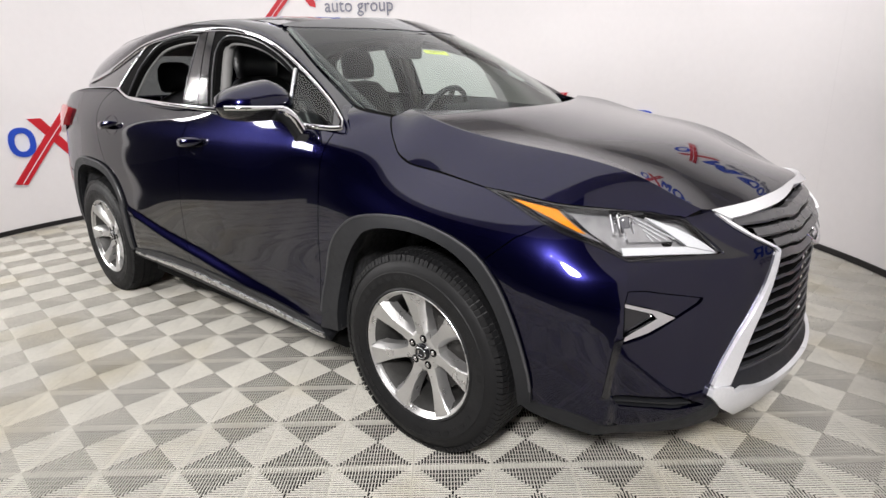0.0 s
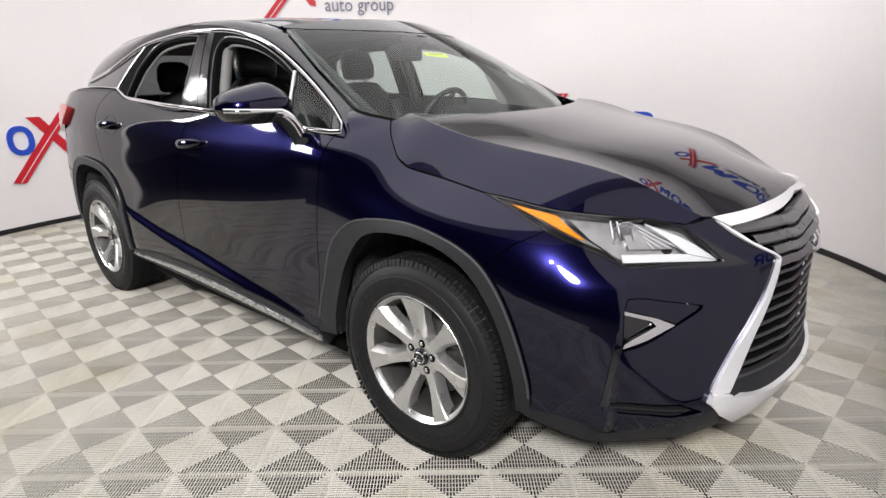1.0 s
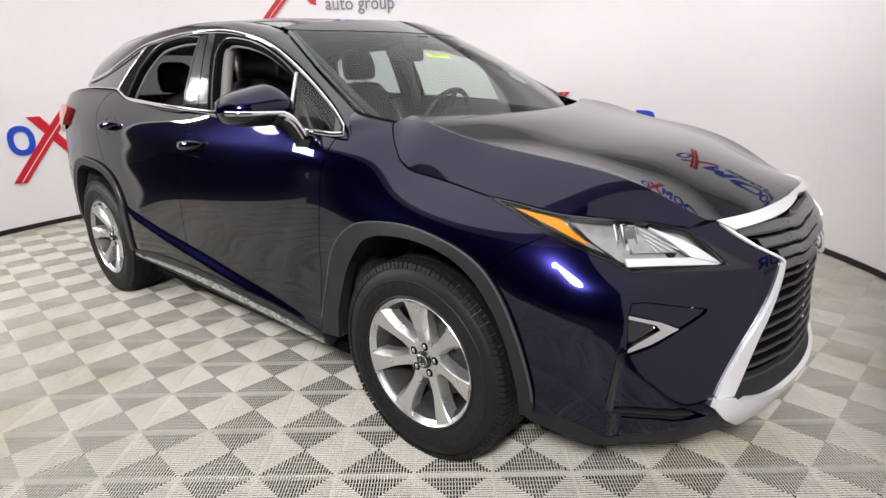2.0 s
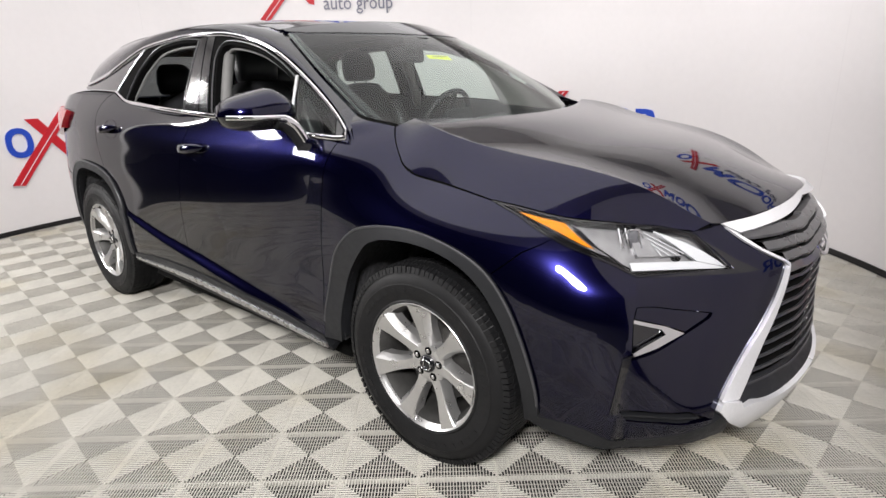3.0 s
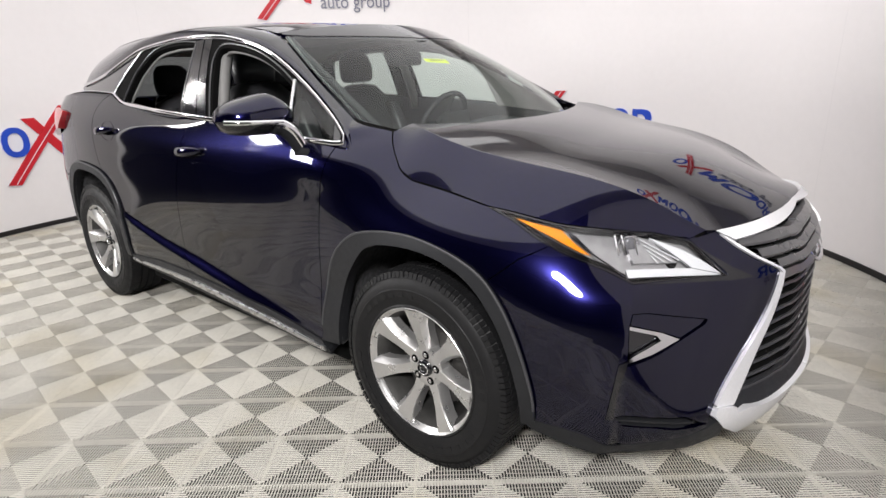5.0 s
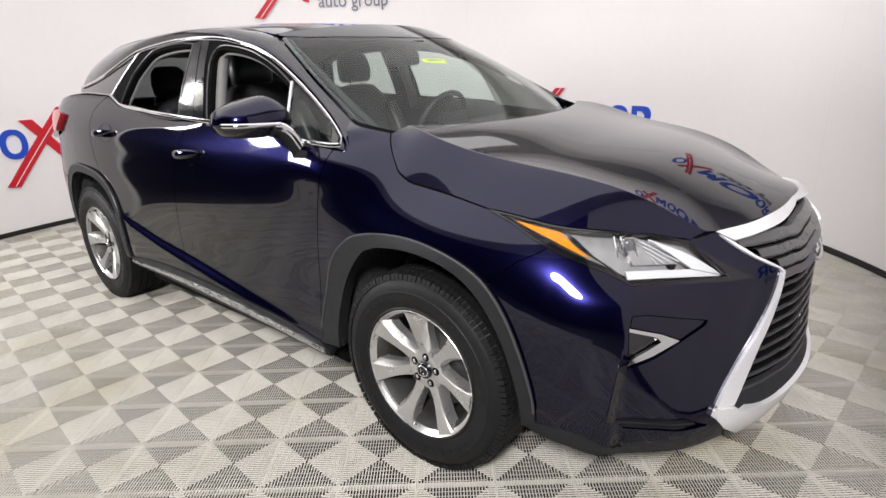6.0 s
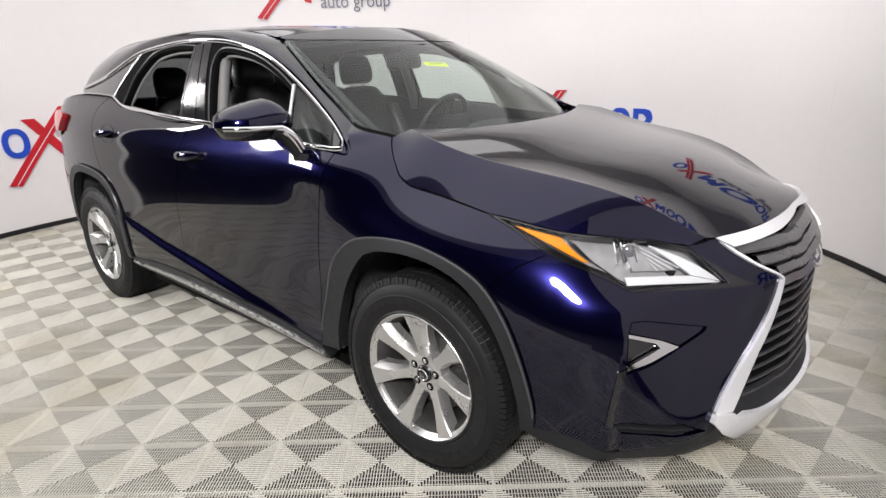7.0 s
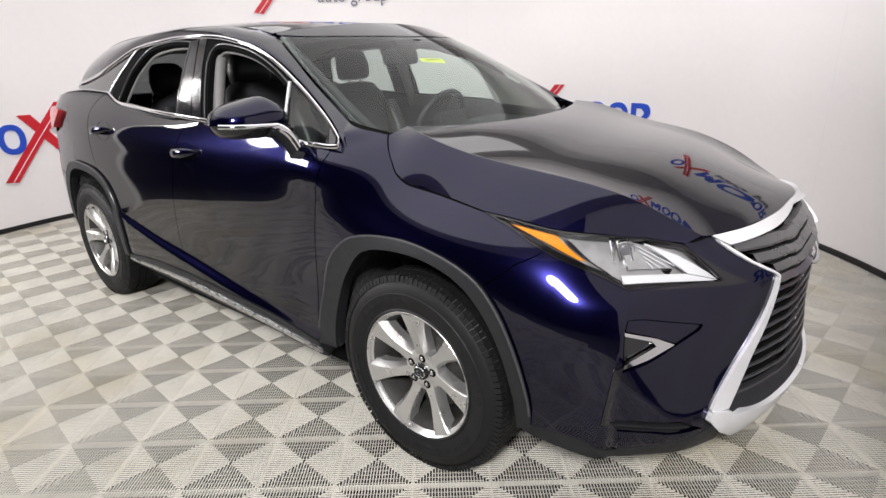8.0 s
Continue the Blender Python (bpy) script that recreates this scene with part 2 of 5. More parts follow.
def bonnet(x, y, out=0.0):
    x, y = np.broadcast_arrays(np.atleast_1d(np.asarray(x, float)), np.asarray(y, float))
    a, yc = abs(y), crease_y(x)
    hollow = lambda q: flute_slope(x) * np.clip(q - yc + flute(x), 0, 1)**2 / (2 * flute(x))
    inner = hood_mid(x) - hood_crown(x) * a * a + hollow(a)
    top = hood_mid(x) - hood_crown(x) * yc * yc + hollow(yc)
    u = np.clip((a - yc) / (rim_y(x) - yc), 0, 1.4)
    w = 0.58 + 0.14 * np.clip((x - 0.2) / 0.4, 0, 1)
    outer = top - (top - rim_z(x)) * (w * u + (1 - w) * u * u)
    return np.stack([x, y, np.where(a < yc, inner, outer) + out], 1)


def bonnet_net(x, q, out=0.0):
    """The bonnet by shares of its width: q = 1 on the crease, 2 on the rim."""
    x, q = np.broadcast_arrays(np.atleast_1d(np.asarray(x, float)), np.asarray(q, float))
    a, yc = abs(q), crease_y(x)
    return bonnet(x, np.sign(q) * np.where(a < 1, a * yc, yc + (a - 1) * (rim_y(x) - yc)), out)


def windscreen(y, t, out=0.0):
    """t runs from the cowl (0) to the roof (1)."""
    y, t = np.broadcast_arrays(np.atleast_1d(np.asarray(y, float)), np.asarray(t, float))
    q = y / (0.73 - 0.13 * t)
    bx, bz = -0.12 - 0.13 * q**2 - 0.05 * q**4, 1.13 + 0.045 * q**2
    tx, tz = -0.93 - 0.12 * q**2, 1.625 - 0.045 * q**2
    b = 4 * t * (1 - t)
    return np.stack([bx + (tx - bx) * t + b * 0.02 + out * .5, y, bz + (tz - bz) * t + b * (0.035 - 0.014 * q**2) + out * .8], 1)


roof_c = spline([-3.6, -3.3, -2.8, -2.2, -1.6, -1.1, -0.9], [1.53, 1.575, 1.632, 1.664, 1.67, 1.642, 1.62])
roof_h = spline([-3.6, -3.3, -3.0, -2.6, -2.2, -1.6, -1.1, -0.9], [.36, .46, .545, .600, .622, .63, .61, .60])


def roof_skin(x, q, out=0.0):
    """q from -1 to 1 across the roof."""
    x, q = np.broadcast_arrays(np.atleast_1d(np.asarray(x, float)), np.asarray(q, float))
    return np.stack([x, roof_h(x) * q, roof_c(x) - 0.025 * q**2 - 0.012 * q**6 - 0.022 * q**2 * np.clip((x + 1.4) / 0.32, 0, 1)**2 + out], 1)

# ---------------------------------------------------------------- mesh helpers
from mathutils.geometry import tessellate_polygon


def mesh_object(name, verts, faces, mat, parent=None, label="", normals=None, smooth=True):
    me = bpy.data.meshes.new(name)
    me.from_pydata([tuple(map(float, v)) for v in verts], [], faces)
    me.materials.append(mat)
    me.polygons.foreach_set("use_smooth", [smooth] * len(me.polygons))
    if normals is not None:
        me.normals_split_custom_set_from_vertices([tuple(map(float, n)) for n in normals])
    ob = new(name, me)
    ob.parent = parent
    return tagged(ob, label)


def part(name, bm, mat, parent=None, label="", smooth=True, angle=None):
    """Link a bmesh as one mesh object under a thing."""
    bmesh.ops.recalc_face_normals(bm, faces=bm.faces[:])
    if angle:
        for e in bm.edges:
            e.smooth = len(e.link_faces) == 2 and e.calc_face_angle(0) < radians(angle)
    me = bpy.data.meshes.new(name)
    bm.to_mesh(me)
    bm.free()
    me.materials.append(mat)
    me.polygons.foreach_set("use_smooth", [smooth] * len(me.polygons))
    ob = new(name, me)
    ob.parent = parent
    return tagged(ob, label)


def thing(name, label, category, at=(0, 0, 0), **tags):
    ob = new(name)
    ob.location = at
    return tagged(ob, label, category, **tags)


def flow(points, n=6):
    """A smooth line through points (Catmull-Rom), open."""
    p = np.array(points, float)
    if len(p) < 3:
        return [tuple(v) for v in p]
    q = np.vstack([2 * p[0] - p[1], p, 2 * p[-1] - p[-2]])
    out = []
    for i in range(1, len(q) - 2):
        a, b, c, d = q[i - 1:i + 3]
        for k in range(n):
            t = k / n
            out.append(0.5 * (2 * b + (c - a) * t + (2 * a - 5 * b + 4 * c - d) * t**2 + (3 * b - a - 3 * c + d) * t**3))
    out.append(p[-1])
    return [tuple(v) for v in out]


def ring_of(*runs):
    """Joins runs of points into one closed outline, leaving out doubled corners."""
    out = []
    for run in runs:
        for v in run:
            if not out or math.dist(out[-1], v) > 1e-4:
                out.append(tuple(v))
    if math.dist(out[0], out[-1]) < 1e-4:
        out.pop()
    return out


def spread(points, n):
    """n points evenly along a line."""
    p = np.array(points, float)
    d = np.r_[0, np.cumsum(np.linalg.norm(np.diff(p, axis=0), axis=1))]
    t = np.linspace(0, d[-1], n)
    return np.stack([np.interp(t, d, p[:, k]) for k in range(p.shape[1])], 1)


def shrink(outline, d):
    """Moves an outline inwards by d, to leave half a panel gap."""
    p = np.array(outline)
    area = sum(p[i - 1][0] * p[i][1] - p[i][0] * p[i - 1][1] for i in range(len(p)))
    sign = 1 if area > 0 else -1
    e = np.roll(p, -1, 0) - p
    n = np.stack([-e[:, 1], e[:, 0]], 1) * sign / np.maximum(np.linalg.norm(e, axis=1), 1e-9)[:, None]
    m = n + np.roll(n, 1, 0)
    m /= np.maximum(np.linalg.norm(m, axis=1), 0.5)[:, None]
    return [tuple(v) for v in p + m * d]


def skin(name, outline, fn, mat, parent, label="", step=(0.05, 0.05), holes=(), gap=0.0022, depth=0.014, out=0.0, mirror=False, lines=()):
    """A panel of a surface fn(u, v): its outline filled, cut into a fine net, laid on the surface, its edges turned inwards."""
    loops = [shrink(outline, gap)] + [shrink(h, -gap) for h in holes]
    flat = [Vector((*v, 0)) for loop in loops for v in loop]
    tris = tessellate_polygon([[Vector((*v, 0)) for v in loop] for loop in loops])
    bm = bmesh.new()
    vs = [bm.verts.new(v) for v in flat]
    for t in tris:
        try:
            bm.faces.new([vs[i] for i in t])
        except ValueError:
            pass
    lo, hi = np.min(outline, 0), np.max(outline, 0)
    for ax in (0, 1):
        cuts = list(np.arange(math.ceil(lo[ax] / step[ax]) * step[ax], hi[ax], step[ax])) + [c for a, c in lines if a == ax]
        for c in cuts:
            no = [0, 0, 0]
            no[ax] = 1
            co = [0, 0, 0]
            co[ax] = float(c)
            bmesh.ops.bisect_plane(bm, geom=bm.verts[:] + bm.edges[:] + bm.faces[:], dist=2e-5, plane_co=co, plane_no=no)
    bm.verts.index_update()
    uv = np.array([v.co[:2] for v in bm.verts])
    e = 4e-4
    P = fn(uv[:, 0], uv[:, 1], out)
    du = fn(uv[:, 0] + e, uv[:, 1], out) - fn(uv[:, 0] - e, uv[:, 1], out)
    dv = fn(uv[:, 0], uv[:, 1] + e, out) - fn(uv[:, 0], uv[:, 1] - e, out)
    N = np.cross(du, dv)
    N /= np.maximum(np.linalg.norm(N, axis=1), 1e-12)[:, None]
    mid = fn(uv[:, 0], uv[:, 1], out + 0.01) - P
    N *= np.where((N * mid).sum(1) < 0, -1, 1)[:, None]
    faces = []
    for fc in bm.faces:
        i = [v.index for v in fc.verts]
        n = np.cross(P[i], np.roll(P[i], -1, 0)).sum(0)
        faces.append(i if n @ N[i[0]] >= 0 else i[::-1])
    verts, norms, k = list(P), list(N), len(P)
    if depth:
        edge = [[v.index for v in ed.verts] for ed in bm.edges if len(ed.link_faces) == 1]
        got = {}
        cen = {}
        for a, b in edge:
            for i in (a, b):
                if i not in got:
                    got[i] = k
                    verts += [P[i], P[i] - N[i] * depth]
                    k += 2
                    norms += [N[i], N[i]]
        for fc in bm.faces:
            for ed in fc.edges:
                if len(ed.link_faces) == 1:
                    a, b = (v.index for v in ed.verts)
                    cen[(a, b)] = P[[v.index for v in fc.verts]].mean(0)
        for (a, b), c in cen.items():
            m = (P[a] + P[b]) / 2
            w = np.cross(P[b] - P[a], N[a])
            w = w / max(np.linalg.norm(w), 1e-9)
            if w @ (m - c) < 0:
                w = -w
            quad = [got[a], got[b], got[b] + 1, got[a] + 1]
            n = np.cross(P[b] - P[a], -N[b] * depth)
            faces.append(quad if n @ w > 0 else quad[::-1])
            for i in (a, b):
                norms[got[i]] = norms[got[i] + 1] = w
    bm.free()
    verts, norms = np.array(verts), np.array(norms)
    flip = np.array([1, -1, 1])
    ob = mesh_object(name, verts, faces, mat, parent, label, norms)
    if mirror:
        ob = (ob, mesh_object(name, verts * flip, [f[::-1] for f in faces], mat, parent if not isinstance(mirror, bpy.types.Object) else mirror, label, norms * flip))
    return ob


def tube(points, r, mat, name, parent, label="", sides=8, flat=1.0, closed=False, up=(0, 0, 1)):
    """A rod of radius r along points; flat squashes it across up."""
    p = [Vector(v) for v in points]
    rings, n = [], len(p)
    for i in range(n):
        a, b = (p[(i - 1) % n], p[(i + 1) % n]) if closed else (p[max(i - 1, 0)], p[min(i + 1, n - 1)])
        d = (b - a).normalized()
        u = (Vector(up) - d * d.dot(Vector(up)))
        u = u.normalized() if u.length > 1e-4 else d.orthogonal().normalized()
        w = d.cross(u)
        rings.append([p[i] + u * (r * math.cos(2 * math.pi * k / sides)) + w * (r * flat * math.sin(2 * math.pi * k / sides)) for k in range(sides)])
    bm = bmesh.new()
    vs = [[bm.verts.new(v) for v in ring] for ring in rings]
    for i in range(n if closed else n - 1):
        a, b = vs[i], vs[(i + 1) % n]
        for k in range(sides):
            bm.faces.new((a[k], a[(k + 1) % sides], b[(k + 1) % sides], b[k]))
    if not closed:
        bm.faces.new(vs[0])
        bm.faces.new(vs[-1])
    return part(name, bm, mat, parent, label, angle=50)


def lathe(profile, n=64, axis_y=True):
    """Revolves (radius, depth) points about the y axis."""
    bm = bmesh.new()
    rings = []
    for k in range(n):
        a = 2 * math.pi * k / n
        rings.append([bm.verts.new((r * math.cos(a), d, r * math.sin(a))) for r, d in profile])
    for k in range(n):
        a, b = rings[k], rings[(k + 1) % n]
        for i in range(len(profile) - 1):
            bm.faces.new((a[i], a[i + 1], b[i + 1], b[i]))
    return bm


def box(bm, lo, hi, bevel=0.0):
    m = Matrix.Translation([(a + b) / 2 for a, b in zip(lo, hi)]) @ Matrix.Diagonal([b - a for a, b in zip(lo, hi)] + [1])
    got = bmesh.ops.create_cube(bm, size=1, matrix=m)["verts"]
    if bevel:
        edges = list({e for v in got for e in v.link_edges})
        bmesh.ops.bevel(bm, geom=edges, offset=bevel, segments=3, affect="EDGES", profile=0.5)
    return got


def loft(lines, closed=False):
    """A sheet through rows of equally many points."""
    bm = bmesh.new()
    vs = [[bm.verts.new(tuple(map(float, v))) for v in line] for line in lines]
    for a, b in zip(vs, vs[1:]):
        n = len(a)
        for i in range(n if closed else n - 1):
            bm.faces.new((a[i], a[(i + 1) % n], b[(i + 1) % n], b[i]))
    return bm


def cushion(name, sections, mat, parent, label="", power=2.6, n=20):
    """A padded body: rounded-rectangle sections (centre, across, half width, thick, half thickness) joined and closed."""
    rows = []
    for c, u, hw, w, ht in sections:
        c, u, w = Vector(c), Vector(u), Vector(w)
        row = []
        for k in range(n):
            a = 2 * math.pi * k / n
            ca, sa = math.cos(a), math.sin(a)
            row.append(c + u * (hw * math.copysign(abs(ca) ** (2 / power), ca)) + w * (ht * math.copysign(abs(sa) ** (2 / power), sa)))
        rows.append(row)
    bm = loft(rows, closed=True)
    bm.verts.ensure_lookup_table()
    bm.faces.new(bm.verts[:n])
    bm.faces.new(bm.verts[-n:])
    return part(name, bm, mat, parent, label, angle=60)


# luminous ceiling, round key light, and softboxes at the opening (degrees, height, watts, size)
CEILING_W, KEY_W = 133, 375
SOFTBOXES = [(-126.6, .7, 1.95, 121, 1.12, 1.08), (-147.3, .1, 2.45, 15, .23, .42)]
# ---------------------------------------------------------------- the round booth
OPEN_A, OPEN_B = -25, -147            # degrees: the wall is open between these, towards the workshop
def on_wall(deg, z, r=ROOM_R):
    return (ROOM[0] + r * math.cos(radians(deg)), ROOM[1] + r * math.sin(radians(deg)), z)


def arc_wall(name, r0, r1, z0, z1, a0, a1, mat, label, n=120):
    rows = []
    for k in range(n + 1):
        a = a0 + (a1 - a0) * k / n
        rows.append([on_wall(a, z0, r0), on_wall(a, z1, r0), on_wall(a, z1, r1), on_wall(a, z0, r1)])
    bm = loft(rows, closed=True)
    bm.verts.ensure_lookup_table()
    bm.faces.new(bm.verts[:4])
    bm.faces.new(bm.verts[-4:])
    return tagged(part(name, bm, mat, None, "", angle=40), label, kind="structure")


arc_wall("wall_booth", ROOM_R, ROOM_R + 0.1, 0, ROOM_H, OPEN_A, 213, WALL, "curved white painted booth wall")
skirting = arc_wall("baseboard", ROOM_R - 0.010, ROOM_R - 0.002, 0.004, 0.048, OPEN_A + 0.2, 212.8, BASE, "thin black skirting strip along the curved wall")
# hairline joints between the wall's sheets
for a in (50, 112, 170):
    rows = [[on_wall(a - 0.010, z, ROOM_R - 0.0015), on_wall(a + 0.010, z, ROOM_R - 0.0015)] for z in (0.05, ROOM_H)]
    tagged(part("trim", loft(rows), CEILING, None), "hairline joint between wall sheets", kind="structure")

bm = bmesh.new()
bmesh.ops.create_circle(bm, cap_ends=True, radius=ROOM_R + 0.3, segments=96, matrix=Matrix.Translation((*ROOM, 3.3)))
bmesh.ops.solidify(bm, geom=bm.faces[:], thickness=0.04)
tagged(part("ceiling", bm, CEILING, None, smooth=False), "grey painted ceiling over the booth", kind="structure")

# the unlit workshop that the booth opens to
bm = bmesh.new()
box(bm, (-9, -9, -0.02), (8, 6, 5))
bmesh.ops.delete(bm, geom=[f for f in bm.faces if f.normal.z < -0.5], context="FACES_ONLY")
tagged(part("wall_workshop", bm, DARK_WALL, None, smooth=False), "dark walls and roof of the workshop outside the booth", kind="structure")
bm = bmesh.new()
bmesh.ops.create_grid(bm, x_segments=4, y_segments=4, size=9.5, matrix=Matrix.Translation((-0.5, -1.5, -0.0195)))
tagged(part("ground", bm, BED, None, smooth=False), "near-black slab under the tiles, coloured for shade in the slat gaps", kind="structure")

# dark gap between the top of the wall and the ceiling
arc_wall("wall_header", ROOM_R + 0.12, ROOM_R + 0.2, ROOM_H - 0.1, 3.3, 20, 213, HEADER, "grey band above the booth wall")
disc = bpy.data.lights.new("ceiling_light", "AREA")
disc.shape, disc.size, disc.energy, disc.color = "DISK", 6.5, CEILING_W, (1, 0.98, 0.982)
tagged(new("ceiling_light", disc), "large round luminous ceiling over the booth", "light").matrix_world = pose(*ROOM, 3.24)
key = bpy.data.lights.new("key_light", "AREA")
key.shape, key.size, key.energy, key.color = "DISK", 0.75, KEY_W, (1, 0.975, 0.965)
tagged(new("key_light", key), "round white studio light beside the booth opening", "light").matrix_world = look((2.1, -4.2, 3.4), (-1.2, 0.3, 0.8))
for a, back, z, p, sx, sy in SOFTBOXES:
    d = bpy.data.lights.new("softbox", "AREA")
    d.shape, d.size, d.size_y, d.energy, d.color = "RECTANGLE", sx, sy, p, (1, 0.975, 0.965)
    ob = tagged(new("softbox", d), "upright white softbox light at the edge of the booth", "light")
    ob.matrix_world = look(on_wall(a, z, ROOM_R + back), (-1.4, 0, 0.9))

# ---------------------------------------------------------------- signs on the wall
def wall_plate(name, outline, a_start, z_base, mat, parent, off=0.018, thick=0.014, holes=(), label=""):
    """A raised flat shape; outline in metres along the wall (to the right) and up."""
    def fn(u, v, out=0.0):
        a = np.radians(a_start) - u / ROOM_R
        r = ROOM_R - off - out
        return np.stack([ROOM[0] + r * np.cos(a), ROOM[1] + r * np.sin(a), z_base + v], 1)
    return skin(name, outline, fn, mat, parent, label, step=(0.06, 5), gap=0, depth=thick, holes=holes)


def oval(cx, cy, rx, ry, n=36, p=2.3):
    return [(cx + rx * math.copysign(abs(math.cos(t)) ** (2 / p), math.cos(t)), cy + ry * math.copysign(abs(math.sin(t)) ** (2 / p), math.sin(t)))
            for t in (2 * math.pi * k / n for k in range(n))]


def sign(a_start, z0, words):
    """Blue rings and blocks with a red crossing stroke, raised off the wall; z0 is the foot of the rings."""
    s = thing("wall_sign", "raised blue and red sign shapes on the white booth wall", "sign", on_wall(a_start - 13, z0), group="signs on the booth wall")
    inv = s.matrix_basis.copy()
    def put(name, o, mat, holes=(), off=0.018, label=""):
        ob = wall_plate(name, o, a_start, z0, mat, s, off, holes=holes, label=label)
        ob.matrix_parent_inverse = Matrix.Translation(-Vector(inv.translation))
        back = wall_plate("backing", shrink(o, -0.012), a_start, z0 - 0.006, SIGN_EDGE, s, off - 0.014, 0.004)
        back.matrix_parent_inverse = Matrix.Translation(-Vector(inv.translation))
    put("ring", oval(0.115, 0.135, 0.115, 0.137), SIGN_BLUE, [oval(0.115, 0.135, 0.066, 0.086)], label="blue ring")
    put("stroke", [(0.20, 0.345), (0.315, 0.345), (0.60, -0.03), (0.60, -0.085), (0.535, -0.07)], SIGN_RED, label="red falling stroke")
    put("stroke", [(-0.03, -0.245), (0.075, -0.262), (0.66, 0.445), (0.545, 0.445)], SIGN_RED, off=0.024, label="red rising stroke")
    line = wall_plate("inlay", [(0.028, -0.25), (0.036, -0.25), (0.614, 0.44), (0.606, 0.44)], a_start, z0, SIGN_EDGE, s, 0.0265, 0.002)
    line.matrix_parent_inverse = Matrix.Translation(-Vector(inv.translation))
    put("block", [(0.60, 0.0), (0.66, 0.0), (0.66, 0.15), (0.74, 0.05), (0.82, 0.15), (0.82, 0.0), (0.88, 0.0), (0.88, 0.27), (0.80, 0.27), (0.74, 0.19), (0.68, 0.27), (0.60, 0.27)], SIGN_BLUE, label="blue block")
    for c in (1.045, 1.30):
        put("ring", oval(c, 0.135, 0.118, 0.137), SIGN_BLUE, [oval(c, 0.135, 0.068, 0.086)], label="blue ring")
    r = [(1.455, 0.0), (1.51, 0.0), (1.51, 0.27 - 0.19), (1.56, 0.08), (1.60, 0.0), (1.665, 0.0), (1.62, 0.095)]
    put("block", r + [tuple(v) for v in flow([(1.62, 0.095), (1.67, 0.175), (1.645, 0.25), (1.58, 0.27)])] + [(1.455, 0.27)], SIGN_BLUE,
        [[(1.51, 0.13), (1.57, 0.13)] + flow([(1.57, 0.13), (1.607, 0.175), (1.57, 0.22)]) + [(1.51, 0.22)]], label="blue block")
    if words:
        c = bpy.data.curves.new("lettering", "FONT")
        c.body, c.size, c.extrude, c.resolution_u = "auto group", 0.215, 0.006, 3
        tmp = new("lettering", c)
        me = bpy.data.meshes.new_from_object(tmp.evaluated_get(bpy.context.evaluated_depsgraph_get()))
        bpy.data.objects.remove(tmp)
        w = max(v.co.x for v in me.vertices)
        for v in me.vertices:
            u = 0.70 + v.co.x / w * 0.815
            v.co = Vector(on_wall(a_start - math.degrees(u / ROOM_R), z0 - 0.135 + v.co.y, ROOM_R - 0.014 - v.co.z)) - inv.translation
        me.materials.append(SIGN_GREY)
        ob = new("lettering", me)
        ob.parent = s
        tagged(ob, "grey raised words auto group")
    return s


for a, z0 in ((192.5, 0.705), (150.2, 2.245), (103.6, 0.695), (63.0, 2.245), (21.5, 0.695)):
    sign(a, z0, True)

# ---------------------------------------------------------------- the car
car = thing("suv", "dark blue metallic five-door SUV parked on the tiles", "car")

# outlines on the lower body: (s, z)
SEAM_F = flow([(-.395, 1.150), (-.405, 1.12), (-.42, 1.075), (-.451, .994), (-.483, .835), (-.515, .638), (-.53, .45), (-.535, .345)])
SEAM_M = flow([(-1.43, 1.220), (-1.519, 1.066), (-1.593, .926), (-1.645, .742), (-1.660, .555), (-1.60, .418)])
SEAM_R = flow([(-2.43, 1.312), (-2.52, 1.27), (-2.567, 1.20), (-2.56, 1.07), (-2.545, .95), (-2.50, .848)])
BELT_F = flow([(-1.43, 1.220), (-1.237, 1.211), (-.9, 1.194), (-.612, 1.164), (-.5, 1.155), (-.395, 1.150)])
BELT_R = flow([(-2.43, 1.312), (-2.33, 1.285), (-2.219, 1.26), (-1.95, 1.243), (-1.682, 1.229), (-1.43, 1.220)])
FOOT_F, FOOT_R = flow([(-.535, .345), (-.944, .392), (-1.60, .418)]), flow([(-1.60, .418), (-2.0, .408), (-2.343, .372)])
ARCH_F = flow([(-.525, .345), (-.497, .498), (-.415, .72), (-.301, .832), (-.193, .871), (-.059, .885), (.051, .879), (.178, .851), (.275, .808),
               (.337, .748), (.388, .666), (.435, .541), (.462, .424), (.466, .327)], 4)
ARCH_F_IN = flow([(-.42, .35), (-.393, .524), (-.342, .654), (-.246, .777), (-.174, .823), (-.068, .842), (.057, .84), (.172, .812), (.257, .76),
                  (.328, .672), (.377, .566), (.411, .431), (.418, .304)], 4)
ARCH_R = flow([(-2.343, .36), (-2.353, .543), (-2.376, .697), (-2.441, .812), (-2.57, .875), (-2.791, .898), (-2.95, .885), (-3.08, .82), (-3.18, .70),
               (-3.24, .54), (-3.26, .36)], 4)
ARCH_R_IN = flow([(-2.40, .36), (-2.405, .54), (-2.425, .68), (-2.485, .775), (-2.60, .832), (-2.791, .852), (-2.93, .838), (-3.04, .78), (-3.125, .67),
                  (-3.18, .53), (-3.20, .36)], 4)
SHUT = flow([(-.245, 1.198), (-.167, 1.115), (-.134, 1.08), (-.099, 1.058), (-.055, 1.043), (.083, 1.02), (.237, .994)])
LAMP_LOW = flow([(.237, .994), (.343, .962), (.43, .926), (.535, .888), (.67, .848), (.735, .822)]) + [(.758, .812)]
LAMP_END = [(.758, .812), (1.045, .816), (.998, .868), (.967, .908), (.949, .916)]
